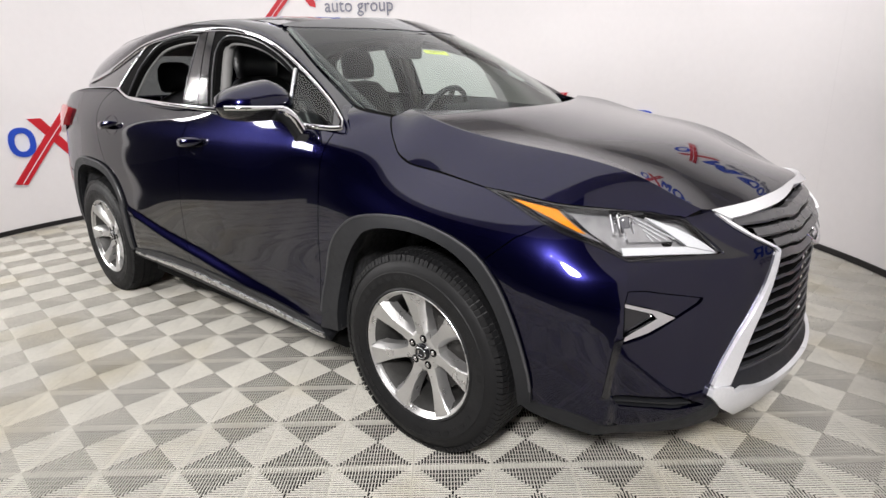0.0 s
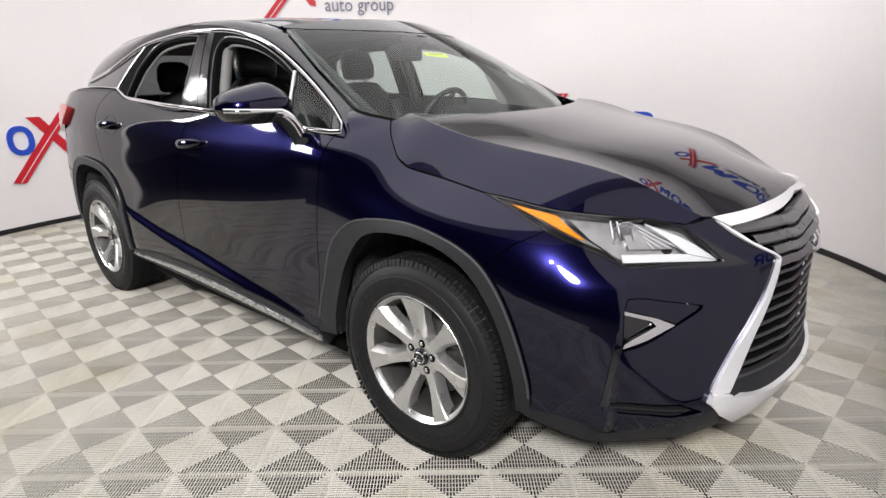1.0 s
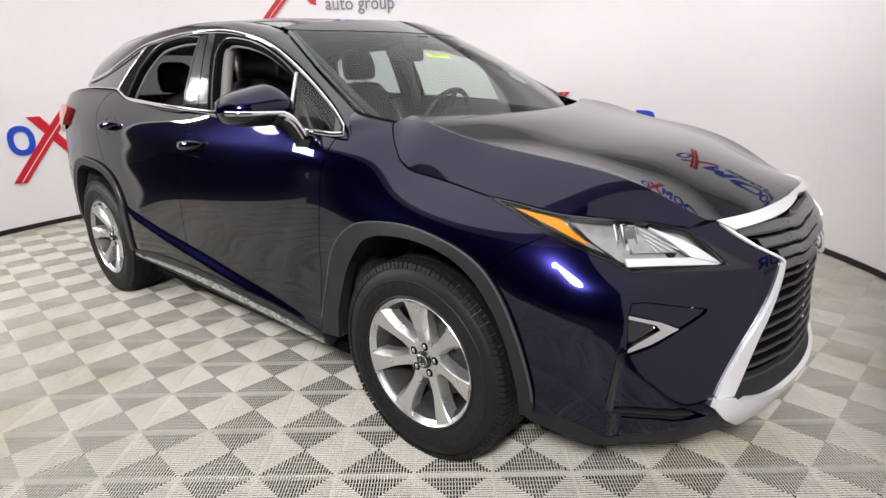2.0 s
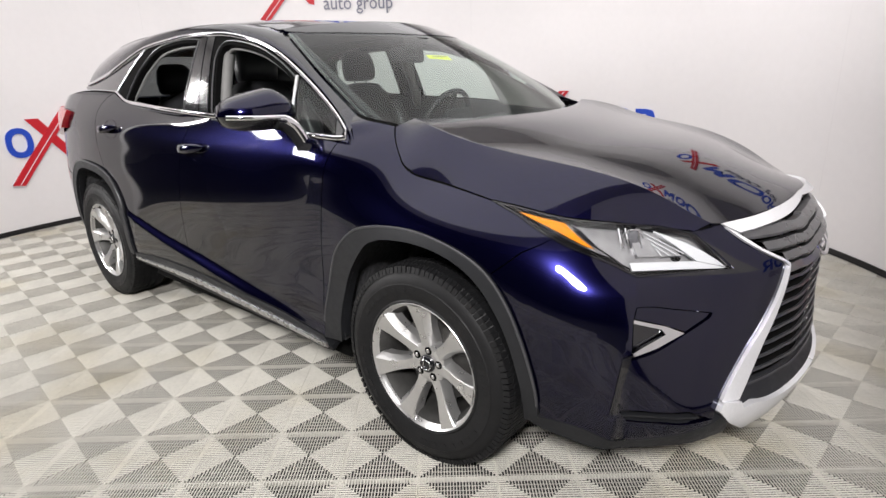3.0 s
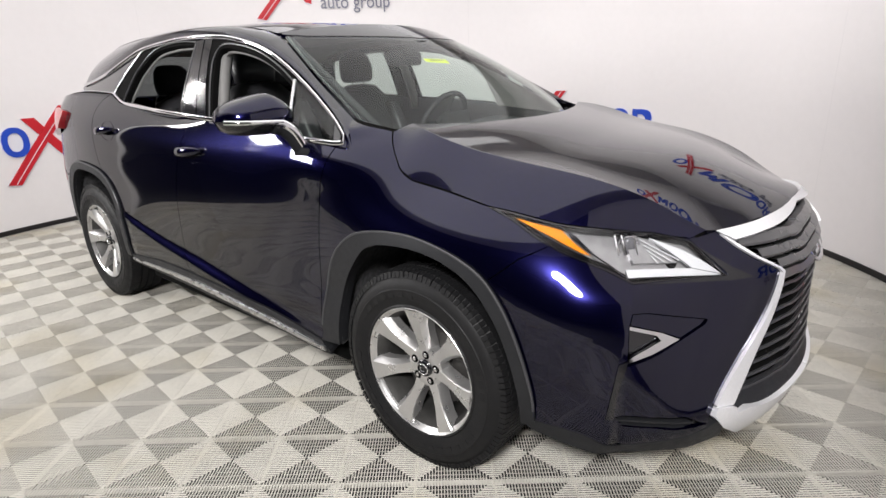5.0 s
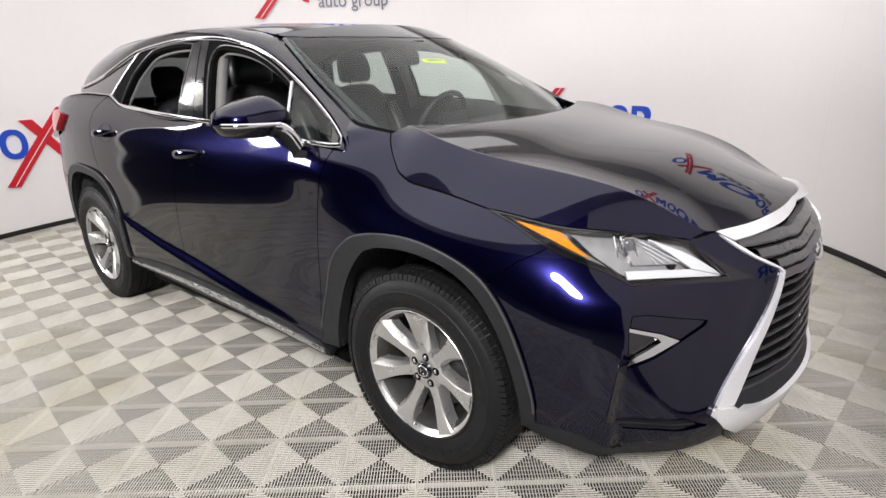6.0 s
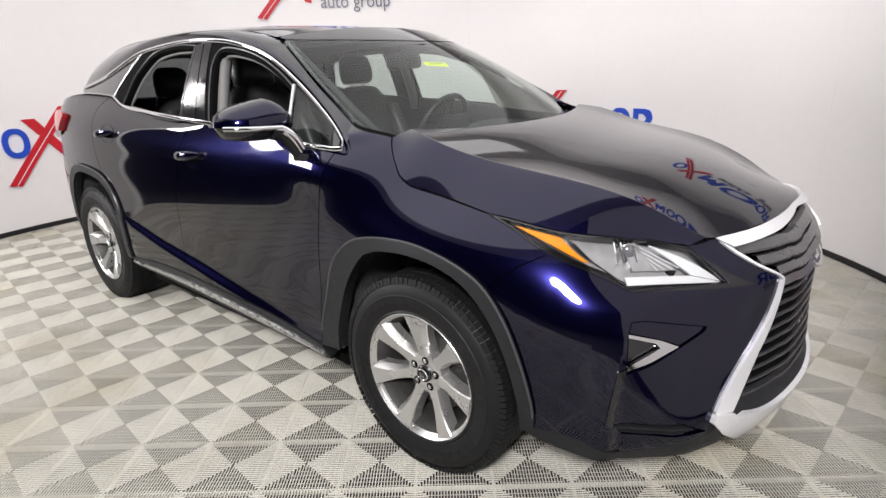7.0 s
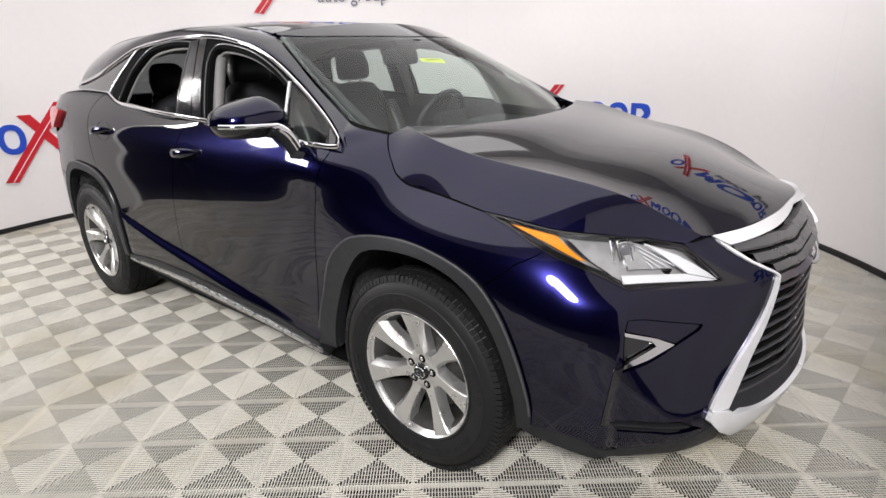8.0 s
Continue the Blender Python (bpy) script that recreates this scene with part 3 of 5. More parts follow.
LAMP_TOP = flow([(.949, .916), (.86, .932), (.751, .941), (.52, .958), (.343, .982), (.237, .994)])
BUMPER_SEAM = [(.300, .790), (.394, .866), (.483, .907)]
SPINDLE = flow([(1.058, .927), (1.095, .893), (1.150, .859), (1.202, .835), (1.237, .821)], 3) + flow([(1.237, .821), (1.256, .806), (1.252, .795)], 4) + flow([(1.252, .795), (1.243, .769), (1.212, .693), (1.162, .619), (1.118, .562), (1.077, .501), (1.037, .440), (1.020, .410)], 4)


def run(line, lo=None, hi=None, key=0):
    return [p for p in line if (lo is None or p[key] >= lo) and (hi is None or p[key] <= hi)]


fender = ring_of([(-.395, 1.150), (-.388, 1.156), (-.390, 1.182), (-.41, 1.209), (-.44, 1.238), (-.33, 1.215)], SHUT, [p for p in LAMP_LOW if p[0] <= .48], BUMPER_SEAM[::-1], run(ARCH_F, hi=.29)[::-1], SEAM_F[::-1])
front_door = ring_of(BELT_F, SEAM_F, FOOT_F, SEAM_M[::-1])
rear_door = ring_of(BELT_R, SEAM_M, FOOT_R, run(ARCH_R, lo=-2.49), SEAM_R[::-1])
quarter = ring_of(SEAM_R, [p for p in ARCH_R if -3.13 <= p[0] <= -2.52], [(-3.15, .77), (-3.5, .83), (-3.5, 1.02), (-3.15, 1.072), (-3.054, 1.188), (-3.5, 1.192), (-3.5, 1.25)],
                  flow([(-3.5, 1.25), (-3.3, 1.290), (-2.9, 1.318), (-2.43, 1.312)]))
FOG = flow([(.750, .735), (.80, .731), (.876, .7135), (.985, .690)]) + flow([(.985, .690), (.972, .674), (.905, .640), (.82, .600), (.742, .580)]) + [(.741, .70)]
SLOT = [(.722, .405), (.92, .392), (1.0, .352), (.90, .350), (.75, .366)]
bumper = ring_of(BUMPER_SEAM, [p for p in LAMP_LOW if p[0] > .49], LAMP_END, [(.985, .924), (1.015, .9295), (1.058, .933)], SPINDLE[1:], [(1.006, .375), (1.0, .338)],
                 flow([(1.0, .338), (.87, .300), (.735, .289), (.626, .324), (.466, .327)]), [p for p in ARCH_F[::-1] if p[0] > .30 or p[1] < .5 and p[0] > .2])
rear_bumper = ring_of([(-3.15, .765), (-3.5, .825), (-4.6, .80), (-4.6, .30), (-3.9, .29), (-3.27, .30)], [p for p in ARCH_R[::-1] if p[0] < -3.16])
net = (0.035, 0.015)
made = {}
for nm, outline in (("front_fender", fender), ("front_door", front_door), ("rear_door", rear_door), ("rear_quarter_panel", quarter)):
    made[nm] = skin(nm, outline, side, PAINT, car, step=net, mirror=True)
    # added black sheet behind the panel, so that its gaps look shaded
    skin("inner_shell", shrink(outline, -0.003), side, SHADOW, car, "black sheet standing in for shade behind the panel gaps", step=(.1, .08), out=-.016, depth=0, gap=0, mirror=True)
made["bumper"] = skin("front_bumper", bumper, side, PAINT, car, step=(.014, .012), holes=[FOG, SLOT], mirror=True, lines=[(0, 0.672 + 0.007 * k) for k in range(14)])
skin("inner_shell", shrink(bumper, -0.01), side, SHADOW, car, "black sheet standing in for shade behind the panel gaps", step=(.1, .08), holes=[FOG, SLOT], out=-.018, depth=0, gap=0, mirror=True)
skin("rear_bumper", rear_bumper, side, PAINT, car, step=net, mirror=True)
skin("tailgate", [(-3.5, .83), (-4.6, .805), (-4.6, 1.25), (-3.5, 1.25)], side, PAINT, car, step=(.05, .05), mirror=True)

# arch cladding, sills and lower edge
skin("arch_trim", ring_of(ARCH_F, ARCH_F_IN[::-1]), side, CLAD, car, "dark grey plastic arch trim", step=(.03, .03), out=.012, depth=.05, gap=0, mirror=True)
skin("arch_trim", ring_of(ARCH_R, ARCH_R_IN[::-1]), side, CLAD, car, "dark grey plastic arch trim", step=(.03, .03), out=.012, depth=.05, gap=0, mirror=True)
for arch in (ARCH_F, ARCH_R):
    edge = spread(arch[2:-2], 60)
    for m in (1, -1):
        tube([tuple(v * np.array([1, m, 1])) for v in side(edge[:, 0], edge[:, 1], .0115)], .0042, CLAD_EDGE, "arch_lip", car, "lighter grey rim of the arch trim", sides=6)
sill = ring_of(FOOT_R[::-1], FOOT_F[::-1], [(-.50, .30)], flow([(-.50, .272), (-.994, .287), (-1.627, .312), (-2.36, .318)]))
skin("sill", sill, side, CLAD, car, "dark grey plastic sill", step=(.06, .02), out=.006, depth=.06, mirror=True)
strip = [(-.515, .318), (-.994, .345), (-1.59, .375), (-2.335, .352)]
skin("sill_trim", ring_of(flow(strip), flow([(-2.335, .338), (-1.60, .343), (-.994, .315), (-.515, .291)])), side, SATIN, car, "satin silver sill moulding", step=(.06, .01), out=.014, depth=.012, mirror=True)
valance = ring_of(flow([(.466, .327), (.626, .324), (.735, .289), (.87, .300), (1.0, .338)]), [(1.05, .36), (1.09, .27)], flow([(1.09, .262), (.9, .245), (.67, .248), (.477, .275), (.418, .304)]))
skin("valance", valance, side, CLAD, car, "dark grey lower edge of the bumper", step=(.04, .02), out=.002, depth=.05, mirror=True)

# bonnet
RIM_B = [tuple(side(*p)[0][:2]) for p in SHUT + LAMP_TOP[::-1][1:]] + flow([(.775, -.556), (.8055, -.5225), (.838, -.471), (.8695, -.405), (.9165, -.2735), (.936, -.17), (.942, 0)])
BACK_B = flow([(-.075, 0), (-.095, -.25), (-.155, -.5), RIM_B[0]])
half = BACK_B + RIM_B[1:]
hood = ring_of(half, [(x, -y) for x, y in half[::-1]])
def share(x, y):
    yc, a = np.ravel(crease_y(x))[0], abs(y)
    return (x, math.copysign(a / yc if a < yc else 1 + (a - yc) / (np.ravel(rim_y(x))[0] - yc), y))


skin("bonnet", [share(*p) for p in shrink(hood, .0015)], bonnet_net, PAINT, car, step=(.03, .05), depth=.022, gap=0, lines=[(1, k * q) for k in (-1, 1) for q in (.99, 1.012)])
skin("inner_shell", shrink(hood, 0.004), bonnet, SHADOW, car, "black sheet standing in for shade behind the panel gaps", step=(.1, .08), out=-.015, depth=0, gap=0)

# glasshouse: window line, pillars, roof
TOP_LINE = flow([(-.350, 1.178), (-.384, 1.206), (-.460, 1.255), (-.555, 1.306), (-.653, 1.355), (-.770, 1.410), (-.886, 1.463), (-.99, 1.507), (-1.112, 1.545), (-1.339, 1.582), (-1.669, 1.595), (-1.914, 1.585), (-2.212, 1.555),
                 (-2.43, 1.493), (-2.672, 1.425), (-2.9, 1.385), (-3.081, 1.366)])


a_line = spread(TOP_LINE, 90)
A3 = glasshouse(a_line[:, 0], a_line[:, 1], 0.004)
GLASS_EDGE = flow([(-.759, .10), (-.740, .30), (-.714, .515), (-.668, .75), (-.622, .94), (-.612, .985)])
g = np.array(GLASS_EDGE)
front3 = windscreen(g[:, 0], g[:, 1], -.012)
rx = np.linspace(-1.12, -3.06, 60)
roof3 = roof_skin(rx, -1.0, -.002)
# pair points of both lines that lie at the same share of the way
split = np.argmin(abs(A3[:, 0] + 1.07))
P = np.vstack([spread(A3[:split + 1], 30), spread(A3[split:], 50)[1:]])
Q = np.vstack([spread(front3, 30), spread(roof3, 50)[1:]])
rows = []
for k in range(9):
    t = k / 8
    bulge = 4 * t * (1 - t)
    row = P * (1 - t) + Q * t
    rear_share = np.clip((-1.0 - row[:, 0]) / .3, 0, 1)
    row[:, 1] -= 0.016 * bulge
    row[:, 2] += 0.016 * bulge * rear_share
    rows.append(row)
for m in (1, -1):
    bm = loft([r * np.array([1, m, 1]) for r in rows])
    part("roof_side_rail", bm, PAINT, car)
half_roof = ring_of([(-1.075, -1.0), (-.98, -.6), (-.945, 0)], [(-.98, .6), (-1.075, 1.0)], [(x, 1.0) for x in np.linspace(-1.2, -3.05, 12)], [(-3.18, .85), (-3.30, .5), (-3.34, 0), (-3.30, -.5), (-3.18, -.85)], [(x, -1.0) for x in np.linspace(-3.05, -1.2, 12)])
skin("roof", half_roof, roof_skin, PAINT, car, step=(.06, .08), depth=.02, gap=.002)
bm = loft([roof_skin(np.linspace(-1.1, -3.3, 20), q, -.035) for q in np.linspace(-1, 1, 9)])
part("headliner", bm, HEADLINER, car, "pale grey cloth headliner")

# windscreen
GLASS_TOP = flow([(-.581, .945), (-.509, .905), (-.296, .85), (0, .82)])
half = [(0, .015), (-.35, .012)] + flow([(-.35, .012), (-.60, .018), (-.70, .04), (-.752, .09), (-.740, .30), (-.712, .515), (-.664, .75), (-.622, .92), (-.606, .965)]) + GLASS_TOP
glass = ring_of(half, [(-y, t) for y, t in half[::-1]])
pane = skin("windscreen", glass, windscreen, SCREEN, car, "clear green-tinted windscreen", step=(.06, .06), depth=0, gap=.002)
pane.visible_shadow = False
front = [(-.612, .975)] + [(y, t + .004) for y, t in GLASS_TOP]
skin("roof_front", ring_of(front, [(-y, t) for y, t in front[::-1]], [(.605, 1.01), (.3, 1.01), (0, 1.01), (-.3, 1.01), (-.605, 1.01)]), windscreen, PAINT, car, step=(.05, .03), out=.002, depth=.012, gap=.001)
skin("windscreen_border", glass, windscreen, BLACK, car, "black edge band of the windscreen", step=(.06, .06), holes=[ring_of([(y * .982, .018 + t * .962) for y, t in half], [(-y * .982, .018 + t * .962) for y, t in half[::-1]])], out=-.004, depth=0, gap=0)

# side window bright trim
low_line = flow([(-2.425, 1.312), (-2.33, 1.285), (-2.219, 1.26), (-1.95, 1.243), (-1.682, 1.229), (-1.237, 1.211), (-.9, 1.197), (-.612, 1.169), (-.511, 1.160), (-.42, 1.156), (-.382, 1.157)])
top_line = spread([(x, z - .012) for x, z in TOP_LINE[4:]], 80)
low3 = [tuple(v) for v in glasshouse(*np.array(low_line).T, .010)]
tip = [tuple(v) for v in glasshouse(*np.array(flow([(-.382, 1.157), (-.362, 1.160), (-.362, 1.170), tuple(top_line[0])])).T, .010)][1:-1]
top3 = [tuple(v) for v in glasshouse(*top_line.T, .008)]
rear3 = [tuple(v) for v in glasshouse(*np.array(flow([(-2.425, 1.312), (-2.36, 1.38), (-2.27, 1.47), (-2.19, 1.548)])).T, .005)]
tail3 = [tuple(v) for v in glasshouse(*np.array(flow([(-2.43, 1.315), (-2.8, 1.322), (-3.2, 1.318)])).T, .004)]
for m in (1, -1):
    mm = lambda pts: [(x, y * m, z) for x, y, z in pts]
    if m > 0:
        tube(mm(low3 + tip + top3), .0095, CHROME, "window_trim", car, "chrome strip round the side windows", flat=.5)
    else:
        tube([(x, y, z - .03) for x, y, z in mm(low3)], .0095, CHROME, "window_trim", car, "chrome strip under the side windows", flat=.5)
        tube(mm(top3[26:]), .0095, CHROME, "window_trim", car, "chrome strip over the side windows", flat=.5)
    tube(mm(rear3), .0045, SATIN, "window_trim", car, "chrome strip on the rear door frame", flat=.6)
    tube(mm(tail3), .004, CHROME, "window_trim", car, "thin chrome strip under the rear quarter glass", flat=.6)

# frames, pillars and glass on the sides
FRAME_F = ring_of([(-1.39, 1.208), (-1.237, 1.203), (-.9, 1.188), (-.66, 1.166)], [(-.762, 1.385)], [p for p in TOP_LINE if -1.49 < p[0] < -.80], [(-1.51, 1.575)])
FRAME_R = ring_of(flow([(-2.40, 1.312), (-2.32, 1.288), (-2.219, 1.265), (-1.95, 1.249), (-1.682, 1.225), (-1.39, 1.208)]), [(-1.51, 1.575)], [p for p in TOP_LINE if -2.19 < p[0] < -1.52], [(-2.27, 1.47)])
hole_f = [(-1.254, 1.212), (-.70, 1.185)] + flow([(-.775, 1.357), (-.860, 1.400), (-.951, 1.442), (-1.056, 1.484), (-1.161, 1.510), (-1.280, 1.524), (-1.334, 1.513), (-1.348, 1.472)]) + [(-1.317, 1.382)]
hole_r = flow([(-2.25, 1.268), (-1.877, 1.240), (-1.554, 1.226)]) + [(-1.582, 1.548)] + flow([(-1.705, 1.553), (-1.860, 1.548), (-2.04, 1.518), (-2.17, 1.418)])
far_pane = lambda u, v, out=0.0: glasshouse(u, v, out - .012) * np.array([1, -1, 1])
hole_f_far = [(-1.52, 1.205), (-.70, 1.185)] + flow([(-.775, 1.357), (-.860, 1.400), (-.951, 1.442), (-1.056, 1.484), (-1.161, 1.510), (-1.30, 1.53), (-1.48, 1.54)]) + [(-1.54, 1.50)]
hole_r_far = flow([(-2.39, 1.268), (-1.95, 1.240), (-1.73, 1.226)]) + [(-1.73, 1.55)] + flow([(-1.85, 1.558), (-2.05, 1.553), (-2.20, 1.535), (-2.30, 1.47)])
FRAME_F_FAR = ring_of([(-1.60, 1.198), (-.66, 1.166), (-.762, 1.385)], [p for p in TOP_LINE if -1.60 < p[0] < -.80], [(-1.61, 1.582)])
FRAME_R_FAR = ring_of([(-2.47, 1.25), (-1.62, 1.198), (-1.62, 1.582)], [p for p in TOP_LINE if -2.30 < p[0] < -1.64], [(-2.40, 1.47)])
for nm, o, h in (("front_window_frame", FRAME_F, hole_f), ("rear_window_frame", FRAME_R, hole_r)):
    skin(nm, o, glasshouse, SHADOW, car, "black window frame with rubber seal", step=(.08, .05), holes=[h], depth=.035, gap=0)
for h in (hole_f, hole_r):
    bead = glasshouse(*spread(shrink(h, -.017) + [shrink(h, -.017)[0]], 70).T, .004)[:-1]
    tube([tuple(v) for v in bead], .0035, CLAD_EDGE, "frame_bead", car, "grey rubber bead on the window frame", closed=True, sides=6)
for nm, o, h in (("front_window_frame", FRAME_F_FAR, hole_f_far), ("rear_window_frame", FRAME_R_FAR, hole_r_far)):
    skin(nm, o, far_pane, SHADOW, car, "black window frame with rubber seal", step=(.08, .05), holes=[h], depth=.02, gap=0)
skin("door_pillar_cover", [(-1.72, 1.221), (-1.53, 1.214), (-1.55, 1.573), (-1.70, 1.573)], lambda u, v, out=0.0: far_pane(u, v, out + .012), BLACK, car, "gloss black pillar cover", step=(.05, .05), out=.004, depth=.006, gap=.001)
for o in ([(-1.556, 1.221), (-1.398, 1.216), (-1.507, 1.573), (-1.588, 1.562)], [(-1.390, 1.214), (-1.300, 1.212), (-1.398, 1.450), (-1.43, 1.567), (-1.500, 1.573)]):
    skin("door_pillar_cover", o, glasshouse, BLACK, car, "gloss black pillar cover", step=(.05, .05), out=.004, depth=.006, gap=.001)
skin("corner_cover", [(-.42, 1.162), (-.388, 1.162), (-.392, 1.186), (-.448, 1.226)], glasshouse, BLACK, car, "gloss black corner ahead of the quarter window", step=(.05, .05), out=.001, depth=.01, gap=.001, mirror=True)
for o in skin("quarter_glass", [(-.425, 1.160), (-.655, 1.166), (-.755, 1.375), (-.60, 1.306), (-.452, 1.232)], glasshouse, SCREEN, car, "small fixed front quarter window", step=(.08, .05), depth=0, mirror=True):
    o.visible_shadow = False
div = [tuple(v) for v in glasshouse(np.array([-.683, -.765]), np.array([1.185, 1.378]), .004)]
for m in (1, -1):
    tube([(x, y * m, z) for x, y, z in div], .008, SATIN, "window_divider", car, "grey upright bar of the front window")
skin("rear_quarter_glass", ring_of([(-2.435, 1.318), (-2.37, 1.39), (-2.28, 1.48), (-2.215, 1.545)], [p for p in TOP_LINE if -3.08 < p[0] < -2.22], [(-3.16, 1.34), (-3.1, 1.322), (-2.8, 1.325)]), glasshouse, BLACK, car, "gloss black rear quarter panel", step=(.06, .05), depth=.01, mirror=True)
for o in (hole_f, hole_r):
    inner = glasshouse(*spread(shrink(o, .004) + [shrink(o, .004)[0]], 60).T, -.034)[:-1]
    tube([tuple(v) for v in inner], .008, LINING, "window_lining", car, "pale grey lining inside the window opening", closed=True, sides=6)
# closed panes on the far side
for nm, o, mt, lb in (("side_window", hole_f_far, GREEN, "raised clear front side window"), ("side_window", hole_r_far, PRIVACY, "raised tinted rear side window")):
    skin(nm, shrink(o, -.008), far_pane, mt, car, lb, step=(.1, .08), depth=0, gap=0).visible_shadow = False
skin("corner_lining", [(-.85, 1.185), (-.42, 1.155), (-.41, 1.195), (-.60, 1.305), (-.77, 1.39), (-.97, 1.475), (-.90, 1.40)], far_pane, HEADLINER, car, "pale grey inner lining of the front pillar", step=(.06, .05), out=-.03, depth=.004, gap=0)
# lining between the headliner and the tops of the side windows
cant_x = np.linspace(-1.02, -3.0, 24)
cant_top = np.array(sorted(TOP_LINE))
cant_z = np.interp(cant_x, cant_top[:, 0], cant_top[:, 1])
for m in (1, -1):
    rows = [roof_skin(cant_x, -.96, -.033), roof_skin(cant_x, -1.0, -.042), glasshouse(cant_x, cant_z - .006, -.045), glasshouse(cant_x, cant_z - .012, -.020)]
    part("cant_rail_lining", loft([r * np.array([1, m, 1]) for r in rows]), LINING, car, "grey lining above the side windows")
# rear end above the waist
top_r = roof_skin(np.full(9, -3.36), np.linspace(-1, 1, 9), -.005)
low_r = np.stack([-3.52 - .10 * (1 - np.linspace(-1, 1, 9)**2), np.linspace(-.56, .56, 9), np.full(9, 1.235)], 1)
mid_r = top_r * .45 + low_r * .55 + np.array([-.05, 0, .03])
part("tailgate_glass", loft([spread(top_r, 21), spread(mid_r, 21), spread(low_r, 21)]), TINTED, car, "dark tinted rear window")
for m in (1, -1):
    lines = [np.array([(-3.08, -.71, 1.366), (-3.07, -.535, 1.55), (-3.22, -.42, 1.55)]), np.array([(-3.16, -.72, 1.335), (-3.24, -.60, 1.43), (-3.42, -.48, 1.43)]), np.array([(-3.30, -.70, 1.27), (-3.42, -.62, 1.28), (-3.52, -.56, 1.27)])]
    part("rear_pillar", loft([spread(l, 7) * np.array([1, m, 1]) for l in lines]), PAINT, car)
skin("tail_light", [(-3.06, 1.205), (-3.085, 1.165), (-3.20, 1.085), (-3.5, 1.02), (-4.0, 1.03), (-4.0, 1.15), (-3.5, 1.20), (-3.2, 1.225)], side, RED_LENS, car, "red tail light lens", step=(.05, .04), out=.028, depth=.05, mirror=True)

# ---------------------------------------------------------------- front end of the car
def surround(inner_off):
    o = SPINDLE
    i = [(1.085, .911), (1.150, .867), (1.245, .8245)] + flow([(1.245, .8245), (1.266, .810), (1.264, .795)], 4) + flow([(1.264, .795), (1.257, .765), (1.239, .695), (1.213, .634), (1.181, .578), (1.152, .519), (1.121, .458), (1.095, .414), (1.088, .402)], 4)
    return ring_of(o, i[::-1])


# black backing sheet: the shade behind the slats is its colour
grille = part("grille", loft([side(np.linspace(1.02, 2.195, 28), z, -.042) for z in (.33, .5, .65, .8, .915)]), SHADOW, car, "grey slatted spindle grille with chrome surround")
skin("surround", surround(0), side, SILVER_PAINT, grille, "bright silver edge of the grille", step=(.03, .03), out=.010, depth=.03, gap=0, mirror=True)
skin("top_bar", ring_of(flow([(1.052, .9345), (1.14, .9425), (1.315, .9535), (1.44, .9575), (1.56, .960), (1.65, .961)]), flow([(1.65, .949), (1.53, .9405), (1.39, .9312), (1.25, .924), (1.10, .911)])), side, SILVER_PAINT, grille, "satin silver bar over the grille", step=(.04, .02), out=.006, depth=.03, gap=0, mirror=True)
gz = [p[1] for p in SPINDLE][::-1]
gs = [p[0] for p in SPINDLE][::-1]
def edge_s(z):
    return float(np.interp(z, gz, gs))


def slat(z, h, back, mat, deep=1.0):
    """One blade across the grille, its lower edge stepping down towards the sides."""
    n = 28
    s0 = max(edge_s(z), edge_s(z + h)) + .012
    ss = np.linspace(s0, min(3.3 - s0, 2.195), n)
    w = abs(ss - 1.65)
    jog = .007 * np.clip((w - .22) / .05, 0, 1) - .007 * np.clip((w - .10) / .05, 0, 1)
    lo, hi = z + jog, z + h + jog
    rows = [side(ss, lo + .008, -.03 * deep - back), side(ss, lo, -.006 - back), side(ss, lo + .3 * h, 0 - back), side(ss, hi, -.010 * deep - back), side(ss, hi - .004, -.035 * deep - back)]
    part("slat", loft(rows), mat, grille, angle=40)


for z in (.888, .850, .812, .774):
    slat(z, .0265, .0, GRILLE)
for k in range(9):
    slat(.738 - .040 * k, .010, .014, GRILLE_DARK, .35)
# oval badge
c = Vector((1.02, 0, .813))
lean = Vector((-.52, 0, .85))               # the badge leans back with the nose
oval_at = lambda r, o: [c + Vector((o, 0, 0)) + Vector((0, .095 * r * math.cos(t), 0)) + lean * (.062 * r * math.sin(t)) for t in np.linspace(0, 2 * math.pi, 33)[:-1]]
part("badge_bowl", loft([oval_at(1.12, -.012), oval_at(.95, -.03), oval_at(.5, -.045), oval_at(.02, -.05)], closed=True), GRILLE, grille, "grey bowl behind the badge")
tube(oval_at(1, 0), .0095, CHROME, "badge_ring", grille, "chrome oval badge ring", closed=True, up=(1, 0, 0))
tube([c + Vector((.004, .030, 0)) + lean * .052, c + Vector((.004, .012, 0)) - lean * .03, c + Vector((.004, -.055, 0)) - lean * .03], .009, CHROME, "badge_bar", grille, "chrome badge stroke", up=(1, 0, 0))
lip = ring_of([(1.018, .412), (1.088, .400), (1.10, .376), (1.15, .380)], flow([(1.15, .380), (1.25, .365), (1.4, .358), (1.65, .356)]), flow([(1.65, .285), (1.4, .276), (1.22, .268), (1.15, .266)]), [(1.049, .335), (1.008, .385)])
skin("lip", lip, side, SILVER_PAINT, made["bumper"][0], "silver lower lip", step=(.04, .02), out=.020, depth=.05, gap=0, mirror=made["bumper"][1])

ledge_s = np.linspace(1.09, 2.20, 26)
ledge_h = .372 - .012 * np.clip((ledge_s - 1.1) / .3, 0, 1)
